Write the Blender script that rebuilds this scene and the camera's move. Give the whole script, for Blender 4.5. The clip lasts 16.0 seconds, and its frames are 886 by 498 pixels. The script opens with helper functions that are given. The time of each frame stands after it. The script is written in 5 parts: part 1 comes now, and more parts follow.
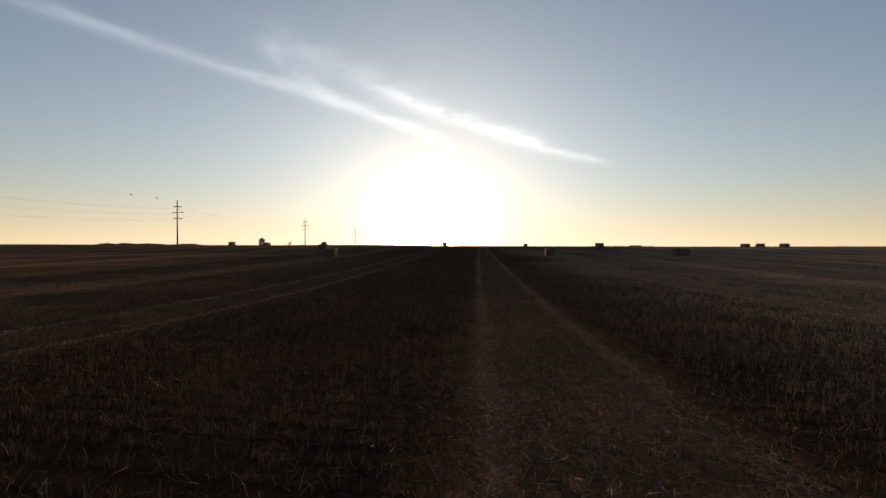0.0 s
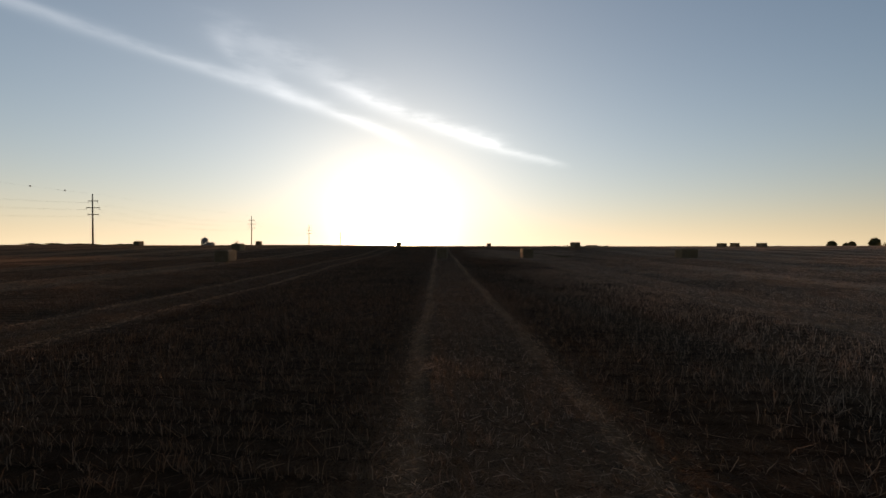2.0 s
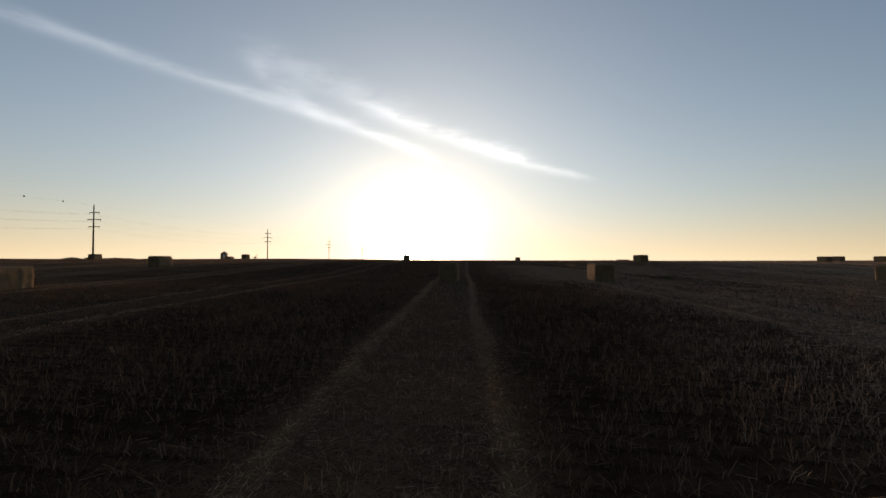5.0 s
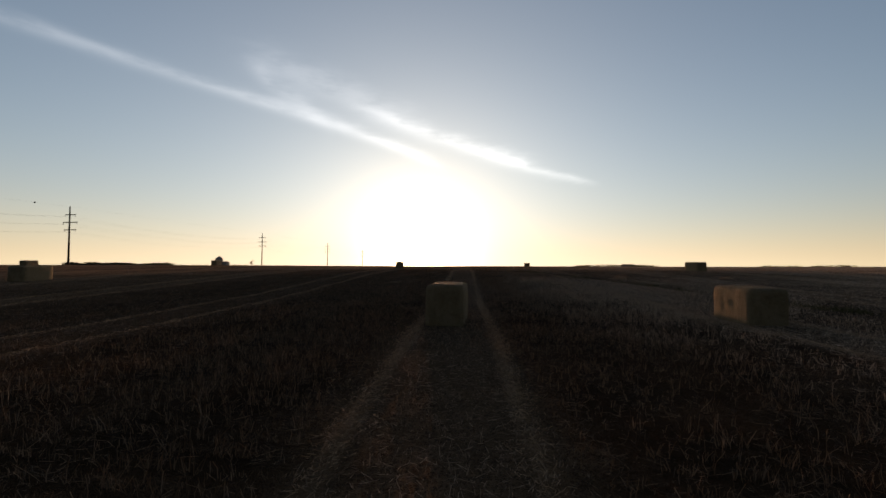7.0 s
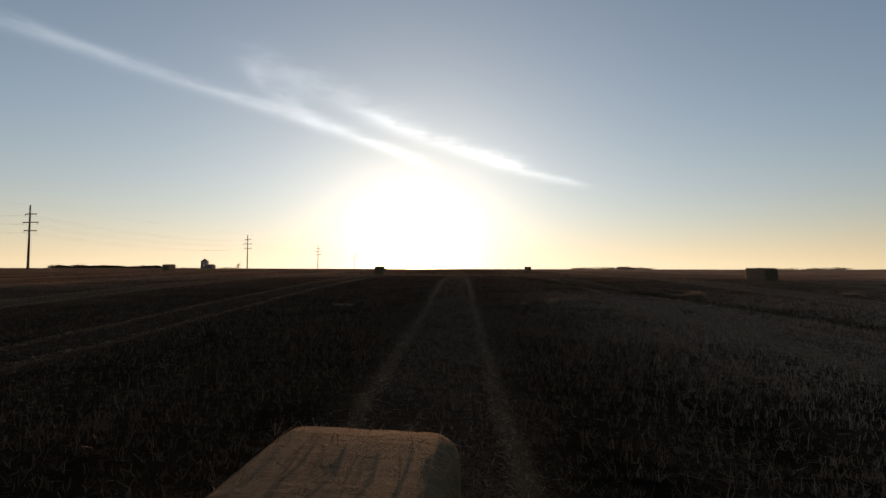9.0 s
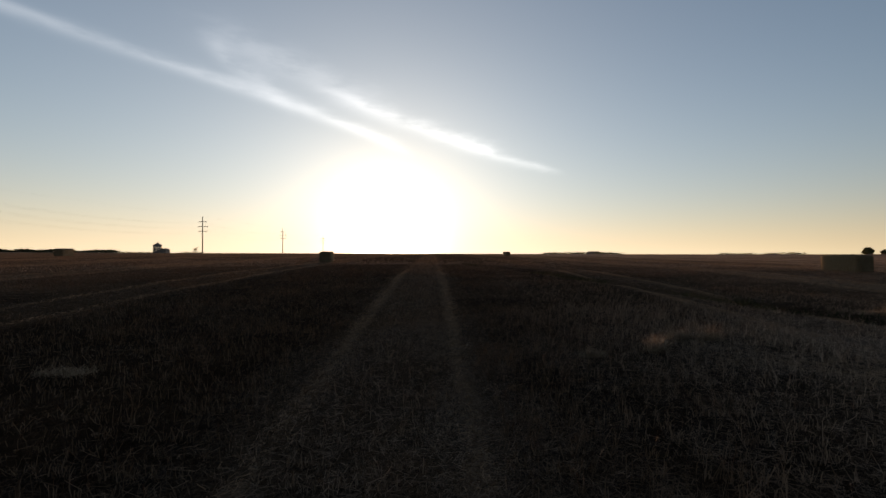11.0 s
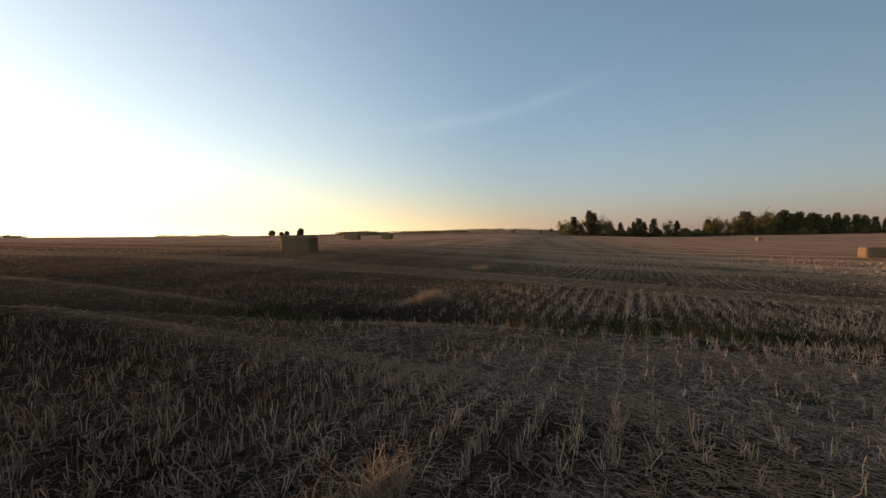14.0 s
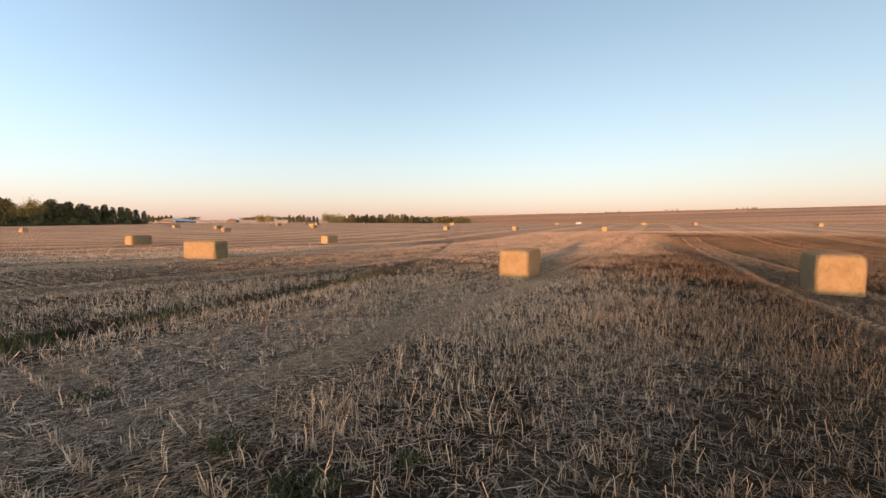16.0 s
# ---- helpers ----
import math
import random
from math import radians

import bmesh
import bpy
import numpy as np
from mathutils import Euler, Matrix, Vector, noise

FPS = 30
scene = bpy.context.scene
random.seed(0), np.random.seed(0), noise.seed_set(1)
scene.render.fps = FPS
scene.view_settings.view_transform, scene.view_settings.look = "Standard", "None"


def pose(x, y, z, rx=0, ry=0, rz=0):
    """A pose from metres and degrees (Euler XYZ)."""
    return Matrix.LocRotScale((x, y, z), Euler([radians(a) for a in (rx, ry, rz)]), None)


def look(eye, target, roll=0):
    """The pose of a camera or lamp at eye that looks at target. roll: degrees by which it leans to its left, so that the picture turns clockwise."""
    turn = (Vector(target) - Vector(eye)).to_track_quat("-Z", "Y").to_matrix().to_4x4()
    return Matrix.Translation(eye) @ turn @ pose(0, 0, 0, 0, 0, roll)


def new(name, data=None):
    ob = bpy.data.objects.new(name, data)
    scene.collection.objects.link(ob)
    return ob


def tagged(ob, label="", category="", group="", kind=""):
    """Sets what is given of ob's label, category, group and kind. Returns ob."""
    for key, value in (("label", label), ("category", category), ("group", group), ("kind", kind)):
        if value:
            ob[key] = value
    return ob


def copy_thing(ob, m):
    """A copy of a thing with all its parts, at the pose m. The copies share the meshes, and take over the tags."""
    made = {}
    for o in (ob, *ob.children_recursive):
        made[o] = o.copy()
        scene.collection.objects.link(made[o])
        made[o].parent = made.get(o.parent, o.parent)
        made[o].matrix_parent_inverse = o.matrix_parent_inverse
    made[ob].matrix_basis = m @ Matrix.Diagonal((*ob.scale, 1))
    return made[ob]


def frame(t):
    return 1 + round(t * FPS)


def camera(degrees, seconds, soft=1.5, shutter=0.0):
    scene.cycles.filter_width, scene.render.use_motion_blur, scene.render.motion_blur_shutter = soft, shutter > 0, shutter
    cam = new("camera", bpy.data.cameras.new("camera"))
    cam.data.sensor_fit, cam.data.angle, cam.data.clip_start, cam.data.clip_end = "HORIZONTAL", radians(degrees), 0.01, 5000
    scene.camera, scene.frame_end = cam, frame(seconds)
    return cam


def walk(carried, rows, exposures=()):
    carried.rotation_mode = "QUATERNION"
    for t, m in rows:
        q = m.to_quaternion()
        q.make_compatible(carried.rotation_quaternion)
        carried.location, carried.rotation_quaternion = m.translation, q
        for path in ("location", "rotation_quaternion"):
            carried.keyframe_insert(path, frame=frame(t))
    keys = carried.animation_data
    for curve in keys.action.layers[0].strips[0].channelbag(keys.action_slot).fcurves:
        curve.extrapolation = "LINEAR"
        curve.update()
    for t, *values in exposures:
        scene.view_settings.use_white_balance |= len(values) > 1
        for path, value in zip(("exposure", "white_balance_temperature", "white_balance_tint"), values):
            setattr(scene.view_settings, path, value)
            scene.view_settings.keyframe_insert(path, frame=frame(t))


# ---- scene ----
cam = camera(93.83, 16.0)
PATH = [
    # seconds, x, y, z, yaw, pitch, roll
    (0.0, 0.000, -0.000, 1.753, -1.362, -0.784, -0.234),
    (0.5, 0.223, 4.606, 1.758, -4.374, -0.719, -0.164),
    (1.0, 0.755, 8.576, 1.736, -5.865, -0.791, -0.182),
    (1.5, 1.407, 12.024, 1.695, -6.231, -0.732, -0.191),
    (2.0, 2.063, 15.156, 1.673, -6.761, -0.774, -0.200),
    (2.5, 2.752, 18.542, 1.651, -6.746, -0.577, -0.152),
    (3.0, 3.457, 22.083, 1.592, -6.341, -0.399, -0.148),
    (3.5, 4.149, 25.670, 1.507, -5.068, -0.273, -0.184),
    (4.0, 4.737, 29.125, 1.471, -4.343, 0.230, -0.197),
    (4.5, 5.274, 32.529, 1.428, -3.609, 0.786, -0.212),
    (7.0, 6.825, 49.510, 1.886, -3.032, 1.833, -0.196),
    (7.5, 7.049, 52.430, 1.968, -3.691, 1.616, -0.174),
    (8.0, 7.299, 55.093, 2.207, -3.735, 2.293, -0.165),
    (10.5, 9.490, 71.182, 2.224, -4.074, 0.809, -0.263),
    (11.0, 9.675, 73.621, 2.245, -7.575, 0.049, -0.239),
    (11.5, 10.014, 75.676, 2.260, -13.593, -0.240, -0.141),
    (12.0, 10.693, 77.261, 2.209, -21.079, -0.537, -0.189),
    (12.5, 11.472, 78.598, 2.149, -32.943, -1.041, -0.229),
    (13.0, 12.289, 79.613, 2.127, -45.705, -1.174, -0.215),
    (13.5, 13.083, 80.061, 2.139, -59.318, -1.276, -0.261),
    (14.0, 13.706, 80.183, 2.172, -75.973, -2.108, -0.194),
    (14.5, 14.193, 80.124, 2.170, -95.866, -2.456, -0.117),
    (15.0, 14.354, 80.101, 2.130, -117.358, -2.756, -0.199),
    (15.5, 14.389, 80.001, 2.059, -139.722, -2.867, -0.146),
    (16.0, 14.445, 79.849, 2.011, -158.630, -3.084, -0.072),
]

walk(cam, [(t, pose(x, y, z, 90 + pitch, roll, yaw)) for t, x, y, z, yaw, pitch, roll in PATH],
     exposures=[(0, -1.56, 6900, 13), (11.5, -1.56, 6900, 13), (12.5, -1.5, 6900, 12), (13.3, -1.18, 7000, 11), (14.0, -0.38, 7500, 11), (14.6, 0.30, 7750, 12), (15.2, 0.68, 7800, 13), (16.0, 0.90, 7750, 15)])

# ---- light -------------------------------------------------------------
SUN_ELEVATION = 1.65        # degrees; the sun stands over +y, just clear of the crest of the field

world = bpy.data.worlds.new("evening_sky")
scene.world = world
world.use_nodes = True
WT = world.node_tree
WT.nodes.clear()


def wnode(kind, **values):
    n = WT.nodes.new(kind)
    for k, v in values.items():
        n.inputs[k].default_value = v
    return n


def wmath(op, a, b=None, c=None, clamp=False):
    n = WT.nodes.new("ShaderNodeMath")
    n.operation, n.use_clamp = op, clamp
    for i, v in enumerate((a, b, c)):
        if v is None:
            continue
        if isinstance(v, (int, float)):
            n.inputs[i].default_value = v
        else:
            WT.links.new(v, n.inputs[i])
    return n.outputs[0]


def smooth_step(v, lo, hi):
    n = WT.nodes.new("ShaderNodeMapRange")
    n.interpolation_type = "SMOOTHSTEP"
    WT.links.new(v, n.inputs["Value"])
    n.inputs["From Min"].default_value, n.inputs["From Max"].default_value = lo, hi
    return n.outputs[0]


HAZE_TOP = 2.2
LIGHT = 2.7                 # one scale for all of the sky
sky = WT.nodes.new("ShaderNodeTexSky")
sky.sky_type = "NISHITA"
sky.sun_disc = False
sky.sun_elevation = radians(6.0)
sky.sun_rotation = 0.0
sky.air_density, sky.dust_density, sky.ozone_density = 1.0, 0.2, 2.0
coord = WT.nodes.new("ShaderNodeTexCoord")
split = WT.nodes.new("ShaderNodeSeparateXYZ")
WT.links.new(coord.outputs["Generated"], split.inputs[0])
dx, dy, dz = split.outputs
azimuth = wmath("MULTIPLY", wmath("ARCTAN2", dx, dy), 180 / math.pi)
height = wmath("MULTIPLY", wmath("ARCSINE", dz), 180 / math.pi)
up = wmath("MAXIMUM", height, 0.0)

# haze that glows round the sun, and a band of it along the horizon: warm near the sun, rosy opposite
facing = wmath("COSINE", wmath("MULTIPLY", azimuth, math.pi / 180))
off = wmath("MULTIPLY", wmath("ARCCOSINE", wmath("MINIMUM", wmath("ADD", wmath("MULTIPLY", dy, math.cos(radians(SUN_ELEVATION))), wmath("MULTIPLY", dz, math.sin(radians(SUN_ELEVATION)))), 1.0)), 180 / math.pi)
glow = wmath("MULTIPLY", wmath("EXPONENT", wmath("MULTIPLY", off, -1 / 13.5)), 1.05)
wide = wmath("MULTIPLY", wmath("EXPONENT", wmath("MULTIPLY", off, -1 / 34.0)), 0.24)
core = wmath("MULTIPLY", wmath("EXPONENT", wmath("MULTIPLY", off, -1 / 1.7)), 60.0)
near_sun = smooth_step(facing, -0.4, 0.9)
low = wmath("EXPONENT", wmath("MULTIPLY", up, -1 / 2.6))
warm_band = wmath("MULTIPLY", wmath("MULTIPLY", low, near_sun), 0.71)
pale_band = wmath("MULTIPLY", wmath("MULTIPLY", wmath("EXPONENT", wmath("MULTIPLY", up, -1 / 11.0)), smooth_step(facing, 0.0, 1.0)), 0.40)
rose_band = wmath("MULTIPLY", wmath("MULTIPLY", wmath("EXPONENT", wmath("MULTIPLY", up, -1 / 6.0)), wmath("SUBTRACT", 1.0, near_sun)), 0.054)


def trail(c0, c1, c2, c3, width, start, end, strength, seed, ragged):
    """A vapour trail: a band round the curve height = c0 + c1 a + c2 a^2 + c3 a^3, torn by noise."""
    line = wmath("ADD", wmath("MULTIPLY", azimuth, wmath("ADD", wmath("MULTIPLY", azimuth, wmath("ADD", wmath("MULTIPLY", azimuth, c3), c2)), c1)), c0)
    shift = WT.nodes.new("ShaderNodeCombineXYZ")
    WT.links.new(wmath("MULTIPLY", azimuth, 0.07), shift.inputs[0])
    WT.links.new(wmath("MULTIPLY", height, 0.22), shift.inputs[1])
    shift.inputs[2].default_value = seed
    puff = wnode("ShaderNodeTexNoise", Scale=2.0, Detail=5.0, Roughness=0.55)
    WT.links.new(shift.outputs[0], puff.inputs["Vector"])
    p = puff.outputs["Fac"]
    dist = wmath("SUBTRACT", wmath("SUBTRACT", height, line), wmath("MULTIPLY", wmath("SUBTRACT", p, 0.5), ragged))
    band = wmath("EXPONENT", wmath("MULTIPLY", wmath("POWER", wmath("ABSOLUTE", wmath("DIVIDE", dist, width)), 1.7), -1.0))
    band = wmath("MULTIPLY", band, smooth_step(p, 0.15, 0.62))
    band = wmath("MULTIPLY", band, smooth_step(azimuth, start[0], start[1]))
    band = wmath("MULTIPLY", band, smooth_step(azimuth, end[1], end[0]))
    return wmath("MULTIPLY", band, strength)


TRAILS = [
    # curve, half width, where it begins and ends (degrees), strength, seed, raggedness
    (14.15, -0.372, -0.0064, -0.000047, 0.62, (-64, -40), (-1, 5), 0.17, 1.0, 1.0),
    (14.45, -0.372, -0.0064, -0.000047, 0.75, (-30, -12), (-2, 4), 0.20, 2.0, 1.6),
    (17.6, -0.30, -0.0005, 0.0, 0.95, (-12, -3), (12, 20), 0.34, 4.0, 2.4),
    (17.2, -0.295, -0.0006, 0.0, 0.55, (4, 12), (20, 24.5), 0.22, 5.0, 2.6),
    (10.8, -0.563, 0.0, 0.0, 1.0, (-24, -20), (-15, -11), 0.13, 6.0, 3.0),
    (19.0, -0.25, -0.0009, 0.0, 1.7, (-27, -17), (-7, 5), 0.13, 9.0, 4.0),
    (39.0, -0.76, 0.00578, 0.0, 0.85, (58, 76), (88, 101), 0.022, 7.0, 1.2),
]
trails = trail(*TRAILS[0])
for band in TRAILS[1:]:
    trails = wmath("ADD", trails, trail(*band))

tint = WT.nodes.new("ShaderNodeCombineColor")
for i, (g, w, wb, rb, c, k) in enumerate(((1.0, 0.80, 1.0, 1.0, 1.0, 1.0), (0.94, 0.88, 0.78, 0.84, 1.0, 0.68), (0.72, 1.04, 0.34, 0.98, 1.0, 0.36))):
    total = wmath("ADD", wmath("MULTIPLY", glow, g), wmath("MULTIPLY", wide, w))
    total = wmath("ADD", total, wmath("ADD", wmath("MULTIPLY", warm_band, wb), wmath("MULTIPLY", rose_band, rb)))
    total = wmath("ADD", total, wmath("MULTIPLY", pale_band, (1.0, 0.95, 0.64)[i]))
    # thick haze glows evenly: it levels off towards the sun
    total = wmath("MULTIPLY", wmath("SUBTRACT", 1.0, wmath("EXPONENT", wmath("MULTIPLY", total, -1 / HAZE_TOP))), HAZE_TOP)
    total = wmath("ADD", total, wmath("MULTIPLY", core, k))
    WT.links.new(wmath("ADD", total, wmath("MULTIPLY", trails, c)), tint.inputs[i])
back_sky = WT.nodes.new("ShaderNodeBackground")
back_sky.inputs["Strength"].default_value = 0.055 * LIGHT
high = smooth_step(height, 32, 75)
dim = wmath("SUBTRACT", 1.0, wmath("MULTIPLY", high, 0.72))
cast = WT.nodes.new("ShaderNodeVectorMath")
cast.operation = "MULTIPLY"
haze = wmath("EXPONENT", wmath("MULTIPLY", up, -1 / 8.0))
thin = WT.nodes.new("ShaderNodeCombineXYZ")
milky = wmath("SUBTRACT", 1.0, wmath("MULTIPLY", smooth_step(off, 65, 15), 0.2))
bright_side = smooth_step(facing, -0.97, 0.03)
for i, (k, far_side, cut) in enumerate(((2.40, 1.26, 0.80), (2.45, 1.165, 0.85), (2.58, 1.12, 0.60))):
    side = wmath("MULTIPLY", wmath("ADD", wmath("MULTIPLY", bright_side, k - far_side), far_side), milky)
    WT.links.new(wmath("MULTIPLY", wmath("SUBTRACT", 1.0, wmath("MULTIPLY", haze, cut)), side), thin.inputs[i])
WT.links.new(thin.outputs[0], cast.inputs[1])
WT.links.new(sky.outputs[0], cast.inputs[0])
fade = WT.nodes.new("ShaderNodeVectorMath")
fade.operation = "SCALE"
WT.links.new(cast.outputs[0], fade.inputs[0])
WT.links.new(dim, fade.inputs["Scale"])
WT.links.new(fade.outputs[0], back_sky.inputs["Color"])
back_glow = WT.nodes.new("ShaderNodeBackground")
back_glow.inputs["Strength"].default_value = LIGHT
WT.links.new(tint.outputs[0], back_glow.inputs["Color"])
both = WT.nodes.new("ShaderNodeAddShader")
WT.links.new(back_sky.outputs[0], both.inputs[0])
WT.links.new(back_glow.outputs[0], both.inputs[1])
world_out = WT.nodes.new("ShaderNodeOutputWorld")
WT.links.new(both.outputs[0], world_out.inputs["Surface"])

sun = new("sun", bpy.data.lights.new("sun", "SUN"))
sun.data.energy, sun.data.angle, sun.data.color = 5.0, radians(0.5), (1.0, 0.49, 0.25)
sun.matrix_world = look((0, 0, 0), (0, -math.cos(radians(SUN_ELEVATION)), -math.sin(radians(SUN_ELEVATION))))

# ---- materials -----------------------------------------------------------


class Nodes:
    """Short hand for a node material."""

    def __init__(self, name, rough=0.9, spec=0.15):
        self.m = bpy.data.materials.new(name)
        self.m.use_nodes = True
        self.t = self.m.node_tree
        self.b = self.t.nodes["Principled BSDF"]
        self.b.inputs["Roughness"].default_value = rough
        self.b.inputs["Specular IOR Level"].default_value = spec
        self.geo = self.t.nodes.new("ShaderNodeNewGeometry")
        self.info = self.t.nodes.new("ShaderNodeObjectInfo")
        self.tex = self.t.nodes.new("ShaderNodeTexCoord")

    def link(self, a, b):
        self.t.links.new(a, b)

    def math(self, op, a, b=None, c=None):
        n = self.t.nodes.new("ShaderNodeMath")
        n.operation = op
        for i, v in enumerate((a, b, c)):
            if v is None:
                continue
            if isinstance(v, (int, float)):
                n.inputs[i].default_value = v
            else:
                self.link(v, n.inputs[i])
        return n.outputs[0]

    def noise(self, scale, detail=4, vector=None, rough=0.55, stretch=None):
        v = vector or self.geo.outputs["Position"]
        if stretch:
            mp = self.t.nodes.new("ShaderNodeMapping")
            mp.inputs["Scale"].default_value = stretch
            self.link(v, mp.inputs["Vector"])
            v = mp.outputs[0]
        n = self.t.nodes.new("ShaderNodeTexNoise")
        n.inputs["Scale"].default_value, n.inputs["Detail"].default_value, n.inputs["Roughness"].default_value = scale, detail, rough
        self.link(v, n.inputs["Vector"])
        return n.outputs["Fac"]

    def step(self, v, lo, hi, a=0.0, b=1.0):
        n = self.t.nodes.new("ShaderNodeMapRange")
        n.interpolation_type = "SMOOTHSTEP"
        self.link(v, n.inputs["Value"])
        for k, x in (("From Min", lo), ("From Max", hi), ("To Min", a), ("To Max", b)):
            n.inputs[k].default_value = x
        return n.outputs[0]

    def mix(self, fac, a, b):
        n = self.t.nodes.new("ShaderNodeMix")
        n.data_type = "RGBA"
        for k, v in ((0, fac), (6, a), (7, b)):
            if isinstance(v, (int, float)):
                n.inputs[k].default_value = v
            elif isinstance(v, tuple):
                n.inputs[k].default_value = (*v, 1.0)
            else:
                self.link(v, n.inputs[k])
        return n.outputs[2]

    def bump(self, v, strength, distance):
        n = self.t.nodes.new("ShaderNodeBump")
        n.inputs["Strength"].default_value, n.inputs["Distance"].default_value = strength, distance
        self.link(v, n.inputs["Height"])
        self.link(n.outputs[0], self.b.inputs["Normal"])

    def color(self, v):
        if isinstance(v, tuple):
            self.b.inputs["Base Color"].default_value = (*v, 1.0)
        else:
            self.link(v, self.b.inputs["Base Color"])


def two_tone(name, a, b, c, scale, fine, rough=0.9, bump=0.3, depth=0.01, stretch=None, spec=0.15):
    n = Nodes(name, rough, spec)
    v = n.tex.outputs["Object"]
    big, small = n.noise(scale, 4, v), n.noise(fine, 5, v, stretch=stretch)
    n.color(n.mix(n.step(small, 0.45, 0.75), n.mix(n.step(big, 0.35, 0.65), a, b), c))
    n.bump(small, bump, depth)
    return n.m


# the sheet of ground: stubble field, ploughed and pale fields farther off
LEAN = 0.107        # the rows of baled straw run so much east per metre north
ROW0, ROWSTEP = 1.2, 9.9
DRILL = 0.193       # and the drill rows so much south per metre east


def backlit_mask(n):
    """1 over most of the field, 0 where backlit shade is painted: west of the camera's swath and north of the turn."""
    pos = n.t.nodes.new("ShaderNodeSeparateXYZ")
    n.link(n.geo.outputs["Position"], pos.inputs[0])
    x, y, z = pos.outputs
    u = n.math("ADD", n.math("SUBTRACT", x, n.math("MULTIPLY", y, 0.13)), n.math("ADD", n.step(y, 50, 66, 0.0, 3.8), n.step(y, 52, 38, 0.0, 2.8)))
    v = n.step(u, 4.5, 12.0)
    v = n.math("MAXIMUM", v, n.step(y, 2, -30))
    # the straw on that swath itself lies paler
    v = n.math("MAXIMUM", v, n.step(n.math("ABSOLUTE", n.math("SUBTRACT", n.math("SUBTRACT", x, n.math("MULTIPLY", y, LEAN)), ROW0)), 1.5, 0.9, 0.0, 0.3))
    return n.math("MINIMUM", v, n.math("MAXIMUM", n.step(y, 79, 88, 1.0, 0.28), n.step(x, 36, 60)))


def backlit_tone(n, tone, shade, unshaded):
    """Paint backlit shade into the colour: browner and darker where the mask is 0."""
    by = n.mix(backlit_mask(n), (shade * 1.18, shade, shade * 0.84), (unshaded * 1.07, unshaded, unshaded * 0.95))
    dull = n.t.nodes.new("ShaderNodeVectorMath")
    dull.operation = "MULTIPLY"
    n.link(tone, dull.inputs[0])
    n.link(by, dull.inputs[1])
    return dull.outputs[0]


